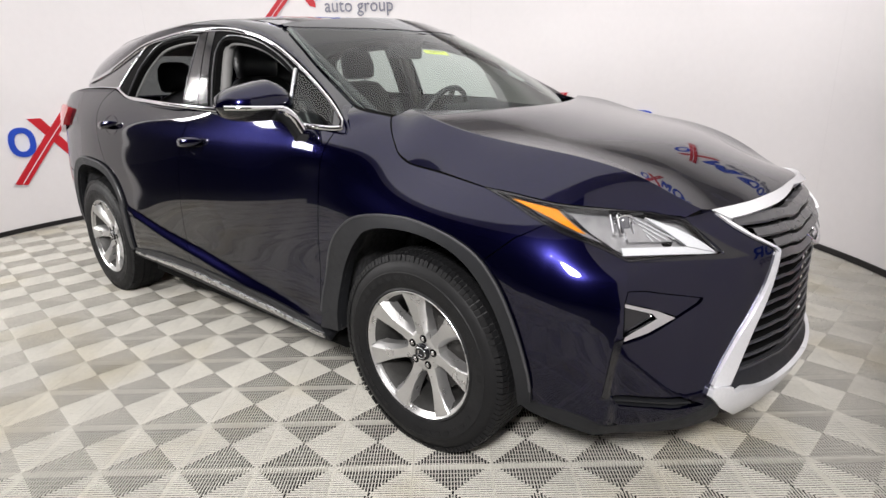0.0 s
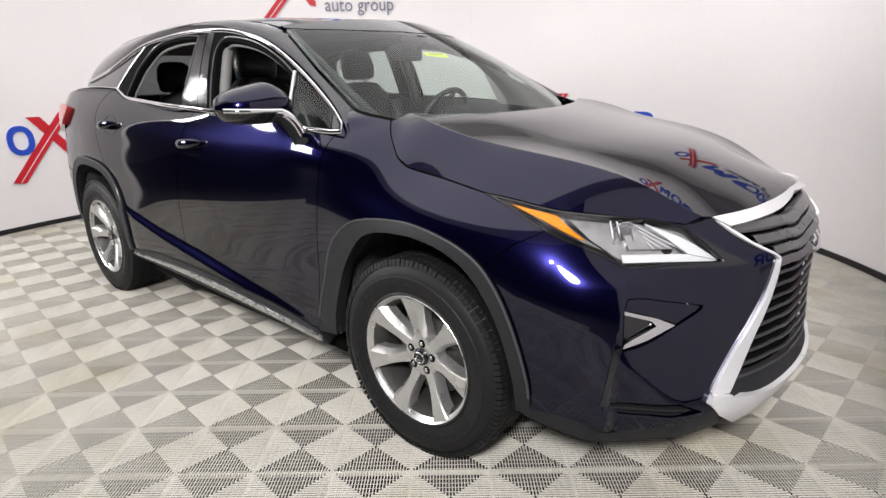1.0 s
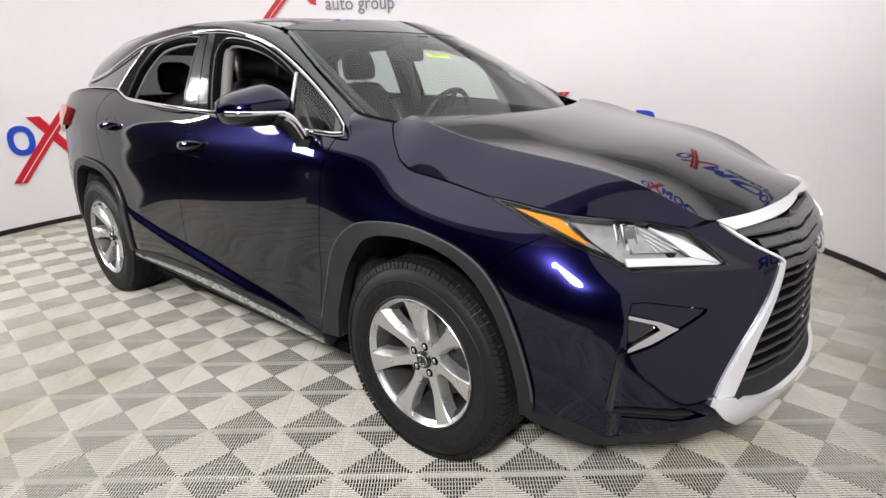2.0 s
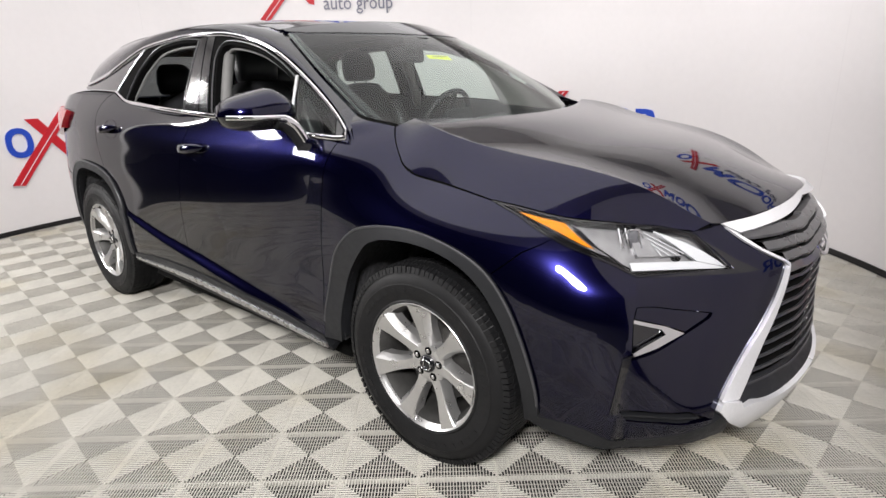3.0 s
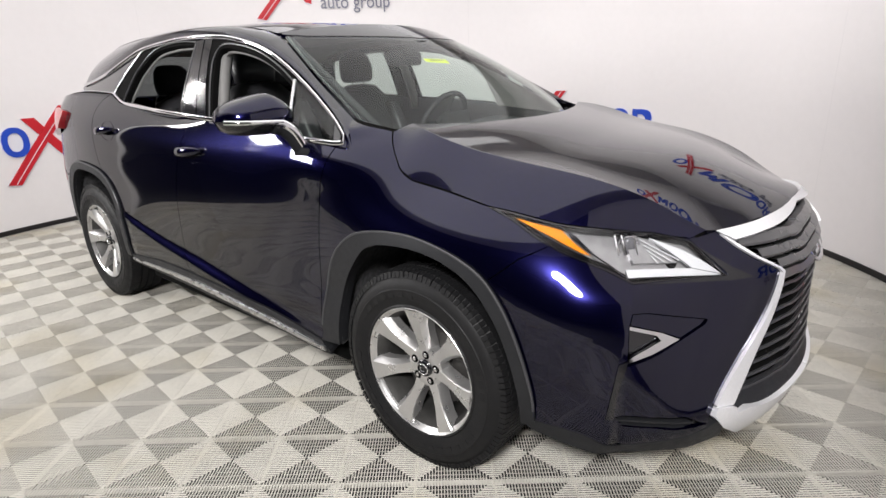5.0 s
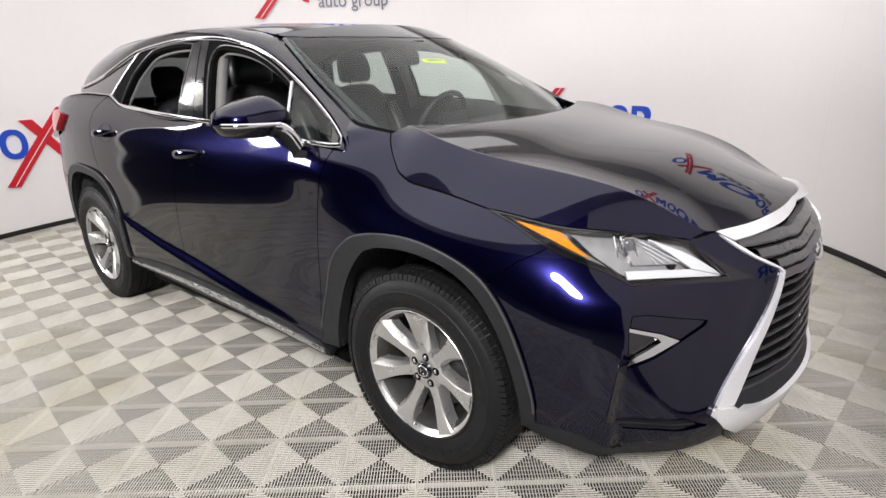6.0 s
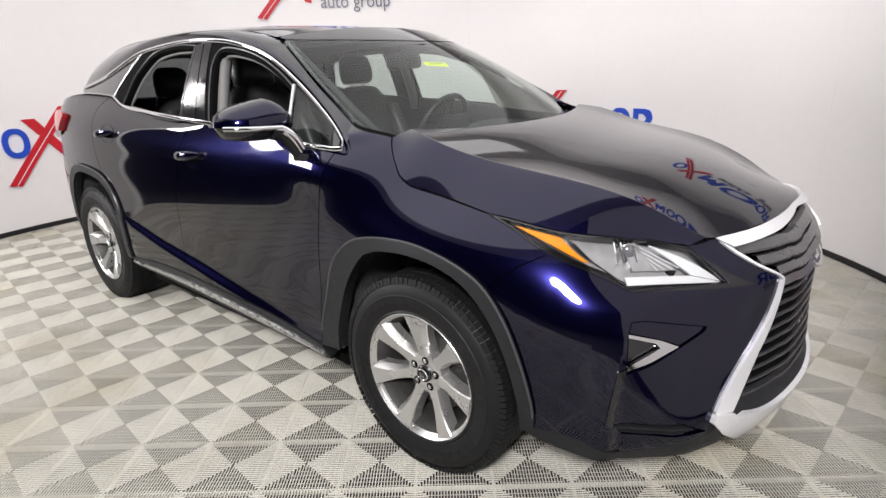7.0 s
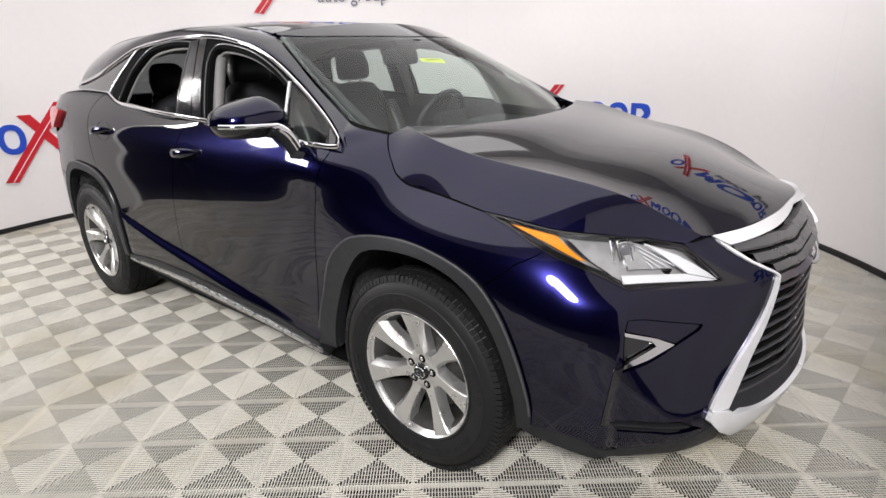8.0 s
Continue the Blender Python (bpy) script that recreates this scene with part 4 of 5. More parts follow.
part("grille_ledge", loft([side(ledge_s, ledge_h - .012, .008), side(ledge_s, ledge_h + .006, .002), side(ledge_s, ledge_h + .035, -.030), side(ledge_s, ledge_h + .06, -.040)]), CLAD, grille, "dark grey ledge between grille and lip")

# head lamps
LAMP = ring_of(LAMP_LOW, LAMP_END, LAMP_TOP)
AMBER_O = [(.348, .9685), (.513, .944), (.562, .915), (.6255, .8815), (.597, .8875), (.484, .927)]
def lamp_piece(name, outline, mat, out, label, depth=.004, **k):
    got = skin(name, outline, side, mat, lamp_bowl[0], label, out=out, depth=depth, gap=0, mirror=lamp_bowl[1], **k)
    return got


lamp_bowl = skin("head_lamp", LAMP, side, LAMP_BOWL, car, "clear head lamp with amber corner reflector", step=(.04, .03), out=-.05, depth=0, gap=0, mirror=True)
lamp_piece("bezel", LAMP, BLACK, .002, "black edge of the head lamp", .03, holes=[shrink(LAMP, .0035)], step=(.05, .04))
lamp_piece("amber_reflector", AMBER_O, AMBER, -.004, "amber side reflector", step=(.04, .03))
lamp_piece("divider", [(.530, .9440), (.5699, .9278), (.6425, .8823), (.7005, .8531), (.7448, .8238), (.7361, .8253), (.6817, .8591), (.6116, .8925), (.5562, .9235)], BLACK, -.008, "black divider", step=(.04, .03))
lamp_piece("light_guide", [(.748, .8235), (1.011, .8165), (1.036, .8175), (.949, .8385), (.745, .8425)], WHITE_LENS, -.010, "white light guide along the foot of the lamp", .01, step=(.05, .03))
lamp_piece("light_guide", [(.8425, .9187), (.8883, .9035), (.9366, .8855), (.979, .8625), (1.0145, .837), (1.036, .819), (.9536, .8385), (.9412, .849), (.9014, .8805)], WHITE_LENS, -.012, "white arrow-shaped light guide", .012, step=(.05, .03))
lamp_piece("inner_reflector", [(.78, .850), (.925, .848), (.848, .908), (.80, .918), (.765, .90)], LAMP_BOWL, -.03, "stepped chrome reflector", .02, step=(.05, .03))
for cc in lamp_piece("cover", shrink(LAMP, .004), CLEAR, .001, "clear outer cover", 0, step=(.04, .03)):
    cc.visible_shadow = False
for m, par in ((1, lamp_bowl[0]), (-1, lamp_bowl[1])):
    c = side(.775, .893, -.035)[0] * np.array([1, m, 1])
    bm = bmesh.new()
    bmesh.ops.create_uvsphere(bm, u_segments=24, v_segments=14, radius=.028, matrix=Matrix.Translation(c) @ (Vector((side(.775, .893, .05)[0] - side(.775, .893, -.035)[0]) * np.array([1, m, 1])).to_track_quat("Z", "Y").to_matrix().to_4x4()) @ Matrix.Diagonal((.75, 1, .4, 1)))
    part("projector", bm, LENS, par, "glass projector lens")
    d = (side(.775, .893, .05)[0] - side(.775, .893, -.035)[0]) * np.array([1, m, 1])
    d = Vector(d).normalized()
    u = d.orthogonal().normalized()
    w = d.cross(u)
    for k, r in ((0.0, .030), (.014, .034)):
        tube([Vector(c) - d * k + (u * math.cos(t) + w * math.sin(t)) * r for t in np.linspace(0, 2 * math.pi, 25)[:-1]], .0028, CHROME, "projector_ring", par, "chrome ring of the projector", closed=True, up=d)
    for s0 in (.722, .748, .790):
        tube([side(s0 + .006 * t, .926 - .052 * t, -.020)[0] * np.array([1, m, 1]) for t in (0, .5, 1)], .0042, CHROME, "reflector_rib", par, "bright upright edge of the reflector", sides=6)
    for q in range(4):
        a, b = side(.812 + .010 * q, .912 - .014 * q, -.022)[0] * np.array([1, m, 1]), side(.925 - .022 * q, .856 - .002 * q, -.022)[0] * np.array([1, m, 1])
        tube([a, b], .0022, WHITE_LENS, "fin", par, "thin bright fin")
skin("lamp_wedge", [(.975, .898), (1.0, .872), (1.05, .818), (.80, .808), (1.05, .802), (1.135, .806), (1.06, .842)], side, BLACK, car, "gloss black wedge beside the head lamp", step=(.04, .03), out=.002, depth=.004, gap=0, mirror=True)

skin("corner_blade", [(.716, .588), (.742, .597), (.723, .499), (.715, .400), (.690, .402), (.704, .498)], side, BLACK, car, "gloss black upright blade in the bumper corner", step=(.04, .03), out=.004, depth=.012, gap=0, mirror=True)
# fog lamp bays
fog = skin("fog_lamp_bay", shrink(FOG, -.01), side, BLACK, car, "dark recess for the fog lamp", step=(.05, .04), out=-.035, depth=0, gap=0, mirror=True)
fl = [(.743, .701), (.8445, .667), (.902, .639), (.817, .605), (.745, .5865), (.748, .5995), (.7706, .612), (.8435, .644), (.829, .661), (.743, .691)]
skin("fog_lamp_trim", fl, side, CHROME, fog[0], "chrome arrow trim", step=(.04, .03), out=-.004, depth=.03, gap=0, mirror=fog[1])
skin("fog_panel", [(.748, .684), (.822, .658), (.836, .645), (.78, .620), (.750, .606)], side, BLACK, fog[0], "black lamp insert", step=(.04, .03), out=-.02, depth=.01, gap=0, mirror=fog[1])
skin("fog_upper", ring_of(flow([(.753, .732), (.80, .728), (.876, .7105), (.981, .688)]), [(.969, .675), (.905, .643), (.845, .670), (.746, .704)]), side, PAINT, fog[0], "", step=(.02, .02), out=-.006, depth=.004, gap=0, mirror=fog[1])
# black backing sheet paints the shade inside the vent
slot = skin("lower_vent", shrink(SLOT, -.012), side, SHADOW, car, "black slotted lower vent", step=(.06, .04), out=-.04, depth=0, gap=0, mirror=True)
for dz in (.012, .030):
    skin("vane", [(.725, .398 - dz), (.96, .378 - dz), (.96, .371 - dz), (.73, .390 - dz)], side, CLAD, slot[0], "", step=(.05, .02), out=-.008, depth=.02, gap=0, mirror=slot[1])

# ---------------------------------------------------------------- wheels
def tyre_profile():
    R, r, w = .381, .238, .118
    out = [(r, w - .012), (r + .012, w - .004), (r + .018, w - .008), (.29, w + .002), (.315, w + .004), (.318, w + .0015), (.322, w + .001), (.345, w - .006), (.362, w - .018), (.374, w - .034)]
    inn = [(a, -b) for a, b in out[::-1]]
    mid = []
    for y0, y1 in ((.080, .046), (.038, .004), (-.004, -.038), (-.046, -.080)):
        mid += [(R, y0), (R, y1), (R - .008, y1 - .001), (R - .008, y1 - .007)]
    return out + mid[:-2] + inn


def wheel(x, y, turn=0.0):
    """Seven-spoke alloy wheel with tyre; it faces -y."""
    w = part("wheel", lathe([(.235, -.105), (.243, -.112), (.247, -.108), (.243, -.100), (.228, -.090)], 72), ALLOY, car, "silver seven-spoke alloy wheel with a road tyre", angle=35)
    part("barrel", lathe([(.228, -.090), (.214, -.060), (.205, .0), (.21, .08), (.235, .10)], 72), BARREL, w, "inside of the rim, coloured dark for shade")
    w.matrix_basis = pose(x, y, .372)
    prof = [(a, -b) for a, b in tyre_profile()]
    t = part("tyre", lathe(prof, 96), RUBBER, w, "black rubber tyre", angle=32)
    # shoulder blocks
    bm = bmesh.new()
    rng = random.Random(5)
    for k in range(110):
        a0 = 2 * math.pi * (k + rng.uniform(-.08, .08)) / 110
        for sgn in (-1, 1):
            pts = []
            for a, r, yy in ((0, .3815, .080), (.8, .3815, .080), (.8, .3765, .104), (0, .3765, .104), (0, .366, .082), (.8, .366, .082), (.8, .355, .110), (0, .355, .110)):
                ang = a0 + a * 2 * math.pi / 110
                pts.append(bm.verts.new((r * math.cos(ang), sgn * yy * (1 if yy < .1 else .995), r * math.sin(ang))))
            for q in ((0, 1, 2, 3), (0, 4, 5, 1), (1, 5, 6, 2), (2, 6, 7, 3), (3, 7, 4, 0)):
                bm.faces.new([pts[i] for i in q])
    tagged(part("tread_shoulder", bm, RUBBER, t, smooth=False), kind="stuff")
    bm = bmesh.new()
    for k in range(120):
        a0 = 2 * math.pi * (k + rng.uniform(-.2, .2)) / 120
        for row, y0 in enumerate((.063, .021, -.021, -.063)):
            aa = a0 + .02 * row
            pts = []
            for a, r, yy in ((0, .3833, y0 + .015), (.55, .3833, y0 + .019), (.55, .3833, y0 - .015), (0, .3833, y0 - .019), (0, .374, y0 + .015), (.55, .374, y0 + .019), (.55, .374, y0 - .015), (0, .374, y0 - .019)):
                ang = aa + a * 2 * math.pi / 120
                pts.append(bm.verts.new((r * math.cos(ang), yy, r * math.sin(ang))))
            for q in ((0, 1, 2, 3), (0, 4, 5, 1), (1, 5, 6, 2), (2, 6, 7, 3), (3, 7, 4, 0)):
                bm.faces.new([pts[i] for i in q])
    tagged(part("tread_pattern", bm, RUBBER, t, smooth=False), kind="stuff")
    # raised ring of sidewall bars
    bm = bmesh.new()
    for k in range(40):
        if k % 20 in (7, 8, 9, 17, 18, 19):
            continue
        a0 = 2 * math.pi * k / 40
        box_pts = []
        for a, r in ((0, .287), (.6, .287), (.6, .304), (0, .304)):
            ang = a0 + a * 2 * math.pi / 40
            for yy in (-.1195, -.1215):
                box_pts.append(bm.verts.new((r * math.cos(ang), yy, r * math.sin(ang))))
        b = box_pts
        bm.faces.new((b[1], b[3], b[5], b[7]))
        for i in range(4):
            j = (i + 1) % 4
            bm.faces.new((b[2 * i], b[2 * j], b[2 * j + 1], b[2 * i + 1]))
    tagged(part("sidewall_relief", bm, RUBBER, t, smooth=False), kind="stuff")
    # spokes: a flat face that widens to the rim, with a deep folded flank on one side
    rr = np.array([.050, .075, .105, .140, .180, .212, .237])
    lead = np.radians([25, 18, 12, 9.2, 8.8, 9.2, 10.2])
    crest = np.radians([25, 16, 8.5, 6.2, 6.8, 8.0, 9.0])
    trail = np.radians([25.7, 21, 15, 11.5, 11.5, 12.5, 13.5])
    face = np.array([-.068, -.070, -.076, -.086, -.097, -.104, -.108])
    for k in range(7):
        a = math.pi / 2 + .07 + 2 * math.pi * k / 7 + turn
        rows = []
        for r, l, c, tr, y0 in zip(rr, lead, crest, trail, face):
            row = []
            for ang, dy in ((l * 1.03, .055), (l, .005), (l * .90, 0), (-c * .92, 0), (-c, .002), (-tr, .026), (-tr * 1.02, .060)):
                row.append((r * math.cos(a + ang), y0 + dy, r * math.sin(a + ang)))
            rows.append(row)
        part("spoke", loft(rows), ALLOY, w, angle=25)
    part("hub", lathe([(.0, -.066), (.030, -.066), (.038, -.070), (.066, -.070), (.078, -.064), (.080, -.02)], 48), ALLOY, w, angle=30)
    part("cap", lathe([(.0, -.082), (.022, -.0815), (.031, -.079), (.033, -.074), (.034, -.060)], 40), BLACK, w, "dark centre cap")
    tube([(.025 * math.cos(t), -.083, .020 * math.sin(t)) for t in np.linspace(0, 2 * math.pi, 25)[:-1]], .0025, CHROME, "cap_ring", w, "chrome ring on the centre cap", closed=True, up=(0, 1, 0))
    tube([(-.006, -.0835, .011), (-.010, -.0835, -.008), (.010, -.0835, -.008)], .0022, CHROME, "cap_mark", w, "chrome stroke on the centre cap", up=(0, 1, 0))
    for k in range(5):
        a = math.pi / 2 - .12 + 2 * math.pi * k / 5
        nut = part("lug_nut", lathe([(0, -.0745), (.0075, -.0745), (.0092, -.073), (.0092, -.045)], 6), CHROME, w, "chrome lug nut", smooth=False)
        nut.location = (.053 * math.cos(a), 0, .053 * math.sin(a))
        # flat black disc round the nut: shade of a recess that isn't cut
        pit = part("lug_well", lathe([(.0165, -.0690), (.0155, -.0709), (.0140, -.0704), (0, -.0704)], 20), SHADOW, w, "black disc painted for the shade in a bolt well")
        pit.location = nut.location
    part("brake_disc", lathe([(.0, -.010), (.075, -.010), (.08, -.004), (.165, -.004), (.165, .010), (.0, .012)], 56), DISC, w, "steel brake disc", angle=30)
    bm = bmesh.new()
    box(bm, (.05, -.045, .06), (.15, .03, .15), .012)
    part("calliper", bm, DISC, w, "grey brake calliper")
    return w


wf = wheel(0, -.817)
copy_thing(wf, pose(-2.79, -.812, .372, 0, 14, 0))
for x in (0, -2.79):
    copy_thing(wf, pose(x, .817, .372, 0, 0, 180))

# wheel housings
for arch, cx in ((ARCH_F_IN, 0), (ARCH_R_IN, -2.79)):
    pts = spread(arch, 28)
    o = side(pts[:, 0], pts[:, 1], -.004)
    for m in (1, -1):
        rows = []
        for dy, grow in ((0, 0), (.06, .012), (.18, .02), (.36, .02)):
            r = o.copy()
            r[:, 1] = np.minimum(r[:, 1] + dy, -.5)
            r[:, 0] += np.sign(r[:, 0] - cx) * grow
            r[:, 2] += grow * (r[:, 2] > .5)
            rows.append(r * np.array([1, m, 1]))
        bm = loft(rows)
        end = [bm.verts.new(v) for v in rows[-1]]
        bm.faces.new(end)
        part("wheel_housing", bm, LINER, car, "dark felt wheel housing", angle=50)

# underside and closing panels
bm = bmesh.new()
box(bm, (-2.3, -.84, .21), (-.48, .84, .30), .02)
box(bm, (-3.6, -.52, .24), (.8, .52, .32), .02)
box(bm, (.46, -.60, .25), (.82, .60, .31), .02)
part("underbody", bm, SHADOW, car, "black underside")
# added black block in place of the shaded engine bay
bm = bmesh.new()
box(bm, (-.25, -.60, .3), (.75, .60, .86), .02)
part("engine_bay", bm, SHADOW, car, "black block standing in for the shaded engine bay")

# ---------------------------------------------------------------- door furniture, mirrors
for nm, s0, z0, dz in (("front_door", -1.415, 1.066, -.010), ("rear_door", -2.36, 1.118, -.014)):
    doors = made[nm]
    for ob, m in zip(doors, (1, -1)):
        c = side(s0, z0, .004)[0] * np.array([1, m, 1])
        L = .115
        pts = [side(s0 + L * t, z0 + dz * t * -1, .012 + .030 * (1 - t * t))[0] * np.array([1, m, 1]) for t in np.linspace(-1, 1, 13)]
        rows = []
        for t, p in zip(np.linspace(-1, 1, 13), pts):
            w = .023 * max(1 - abs(t) ** 2.4, .02) ** .5
            rows.append([p + np.array([0, m * .6 * w * math.sin(a), w * math.cos(a)]) for a in np.linspace(0, 2 * math.pi, 13)[:-1]])
        part("door_handle", loft(rows, closed=True), PAINT, ob, "dark blue door handle")
        bm = loft([[side(s0 + .012 + .088 * math.cos(a) * q, z0 - .004 + .054 * math.sin(a) * q, .0015 - .036 * (1 - q * q))[0] * np.array([1, m, 1]) for a in np.linspace(0, 2 * math.pi, 25)[:-1]] for q in (1, .8, .5, .15)], closed=True)
        part("handle_cup", bm, PAINT, ob)

MIRROR_T, MIRROR_TOP = [-1, -.97, -.8, -.5, 0, .32, .65, .9, 1], [.002, .022, .054, .073, .092, .101, .082, .045, .01]
for m in (1, -1):
    c = Vector((-.655, -1.025, 1.275))
    rows, rows2 = [], []
    n = 28
    for k in range(15):
        t = -1 + 2 * k / 14                     # across, outer end to inner
        y = c.y + .140 * t
        q = max(0.0, 1 - abs(t) ** 2.6) ** .5
        top = float(np.interp(t, MIRROR_T, MIRROR_TOP))
        low = .018 * q ** .8
        deep = .105 * q ** .7
        zc = 1.240 + .006 * (1 - t) * .5
        row = []
        for j in range(n):
            a = 2 * math.pi * j / n
            ca, sa = math.cos(a), math.sin(a)
            fx = deep * (.8 if ca < 0 else 1) * math.copysign(abs(ca) ** .8, ca)
            row.append(((c.x + fx - .02 - .05 * (1 - t) * .5), y * m, zc + (top if sa > 0 else low) * math.copysign(abs(sa) ** .9, sa)))
        rows.append(row)
    bm = loft(rows, closed=True)
    bm.verts.ensure_lookup_table()
    bm.faces.new(bm.verts[:n])
    bm.faces.new(bm.verts[-n:])
    mir = part("door_mirror", bm, PAINT, car, "dark blue door mirror with a chrome strip", angle=50)
    # dark lower shell and arm
    rows = []
    for k in range(13):
        t = -1 + 2 * k / 12
        y = c.y + .137 * t
        q = max(0.0, 1 - abs(t) ** 2.6) ** .5
        zc = 1.238 + .006 * (1 - t) * .5
        row = []
        for j in range(16):
            a = math.pi + math.pi * j / 15
            ca, sa = math.cos(a), math.sin(a)
            row.append((c.x + .098 * q ** .7 * ca * (.8 if ca < 0 else 1) - .02 - .05 * (1 - t) * .5, y * m, zc + .055 * q ** .8 * sa))
        rows.append(row)
    part("lower_shell", loft(rows), BLACK, mir, "black lower mirror shell")
    strip = []
    for k in range(13):
        t = -.96 + 1.36 * k / 12
        q = max(0.0, 1 - min(abs(t), .999) ** 2.6) ** .5
        strip.append((c.x + .104 * max(q, .35) ** .7 - .018 - .05 * (1 - t) * .5, (c.y + .140 * t) * m, 1.232 + .012 * (1 - t) * .5))
    tube(strip, .0085, CHROME, "mirror_strip", mir, "chrome strip round the mirror", flat=.6)
    way = np.array([(-.597, -.992, 1.231), (-.593, -.958, 1.223), (-.580, -.928, 1.195), (-.566, -.907, 1.152), (-.560, -.899, 1.130)])
    for nm, mt, lb, r, fl, off in (("arm_cover", CHROME, "chrome face of the mirror arm", .0175, .75, (0, 0, 0)), ("arm", SEAL, "black mirror arm", .024, 1.2, (-.024, -.004, -.016))):
        tube([tuple(v) for v in flow((way + np.array(off)) * np.array([1, m, 1]), 5)], r, mt, nm, mir, lb, flat=fl, sides=12)
    bm = bmesh.new()
    box(bm, (-.61, -.93 if m > 0 else .86, 1.085), (-.505, -.86 if m > 0 else .93, 1.138), .02)
    part("foot", bm, SEAL, mir, "black mirror foot")

    if m < 0:                                   # the far mirror sits lower on its foot
        mir.location = (-.01, -.03, -.035)

# ---------------------------------------------------------------- cabin
sill_z = lambda x: float(np.interp(x, [-2.5, -2.3, -2.0, -1.5, -.9, -.42], [1.31, 1.275, 1.245, 1.218, 1.19, 1.15]))
for m in (1, -1):
    bm = loft([[(x, -m * (belt_y(x)[0] - .05), z) for z in (.35, .8, 1.12, sill_z(x) - .01)] + [(x, -m * (belt_y(x)[0] - .012), sill_z(x))] for x in np.linspace(-2.5, -.42, 18)])
    part("door_lining", bm, TRIM, car, "black door lining")
    pts = [glasshouse(np.array([(-1.245 if m > 0 else -1.56) - .40 * (z - 1.222) * (m > 0)]), np.array([z]), -.05)[0] * np.array([1, m, 1]) for z in np.linspace(1.18, 1.56, 8)]
    tube(pts, .034, LINING, "pillar_lining", car, "pale grey inner pillar lining", sides=10, flat=.7)
    tube([np.array(p) * np.array([1, m, 1]) for p in windscreen(np.array([-.70, -.69, -.66, -.62, -.58]), np.array([.06, .3, .55, .8, .96]), -.022)], .014, TRIM if m > 0 else HEADLINER, "front_pillar_lining", car, "grey front pillar lining", sides=10)
    tube([np.array(p) * np.array([1, m, 1]) for p in glasshouse(np.linspace(-1.0, -2.3, 8), np.array([1.50, 1.545, 1.565, 1.57, 1.57, 1.56, 1.54, 1.50]), -.05)], .026, TRIM, "roof_lining_edge", car, "dark roof edge lining", sides=10)
dash = []
for y in np.linspace(-.72, .72, 25):
    hood_up = .035 * math.exp(-((y - .37) / .20) ** 2)
    dash.append([(-.16 - .2 * (y / .73) ** 2, y, 1.09), (-.40, y, 1.118), (-.55, y, 1.125 + hood_up), (-.66, y, 1.105 + hood_up), (-.71, y, 1.04), (-.68, y, .90), (-.62, y, .6)])
part("dashboard", loft(dash), TRIM, car, "black dashboard with a raised instrument hood", angle=60)
bm = bmesh.new()
box(bm, (-.585, -.05, 1.08), (-.565, .16, 1.205), .008)
part("display_screen", bm, TRIM, car, "black display screen on the dashboard")
bm = bmesh.new()
box(bm, (-2.6, -.80, .33), (-.3, .80, .36), 0)
part("cabin_floor", bm, TRIM, car, "black carpet floor")
bm = bmesh.new()
box(bm, (-1.5, -.13, .36), (-.6, .13, .80), .04)
part("centre_console", bm, TRIM, car, "black centre console")


def seat(x, y, wide, name, label, head=True):
    st = cushion(name, [((x + .03, y, .78), (0, 1, 0), wide * .85, (1, 0, .25), .05), ((x, y, .86), (0, 1, 0), wide, (1, 0, .25), .085), ((x - .06, y, 1.08), (0, 1, 0), wide * 1.02, (1, 0, .25), .085),
                        ((x - .105, y, 1.24), (0, 1, 0), wide * .88, (1, 0, .25), .07), ((x - .12, y, 1.305), (0, 1, 0), wide * .62, (1, 0, .25), .05), ((x - .125, y, 1.32), (0, 1, 0), wide * .4, (1, 0, .25), .02)], LEATHER, car, label)
    cushion("seat_base", [((x - .02, y, .70), (0, 1, 0), wide, (0, 0, 1), .09), ((x + .25, y, .73), (0, 1, 0), wide * 1.05, (0, 0, 1), .085), ((x + .48, y, .75), (0, 1, 0), wide * 1.0, (0, 0, 1), .06), ((x + .52, y, .74), (0, 1, 0), wide * .8, (0, 0, 1), .03)], LEATHER, st, "black leather seat cushion")
    for sy in (-1, 1):
        cushion("bolster", [((x + .08, y + sy * wide * .86, .82), (0, 1, 0), .05, (1, 0, .2), .06), ((x + .045, y + sy * wide * .86, 1.0), (0, 1, 0), .055, (1, 0, .2), .075), ((x - .03, y + sy * wide * .80, 1.2), (0, 1, 0), .045, (1, 0, .2), .055)], LEATHER, st, "black leather side bolster")
    return st


def head_rest(x, y, z, st, wide=.128):
    h = cushion("head_rest", [((x, y, z - .075), (0, 1, 0), wide * .82, (1, 0, .2), .03), ((x + .005, y, z - .06), (0, 1, 0), wide * .95, (1, 0, .2), .048), ((x, y, z), (0, 1, 0), wide, (1, 0, .2), .058),
                             ((x - .015, y, z + .07), (0, 1, 0), wide * .88, (1, 0, .2), .052), ((x - .025, y, z + .10), (0, 1, 0), wide * .68, (1, 0, .2), .035), ((x - .028, y, z + .108), (0, 1, 0), wide * .5, (1, 0, .2), .015)], LEATHER, st, "black leather head rest")
    for sy in (-.05, .05):
        tube([(x + .005, y + sy, z - .07), (x + .015, y + sy, z - .14)], .006, TRIM, "post", h, "head rest post")


for y in (.38, -.38):
    st = seat(-1.52, y, .235, "front_seat", "black leather front seat")
    head_rest(-1.655, y, 1.415 if y > 0 else 1.385, st)
    if y < 0:                                   # the near seat is wound up higher
        st.location.z = .04
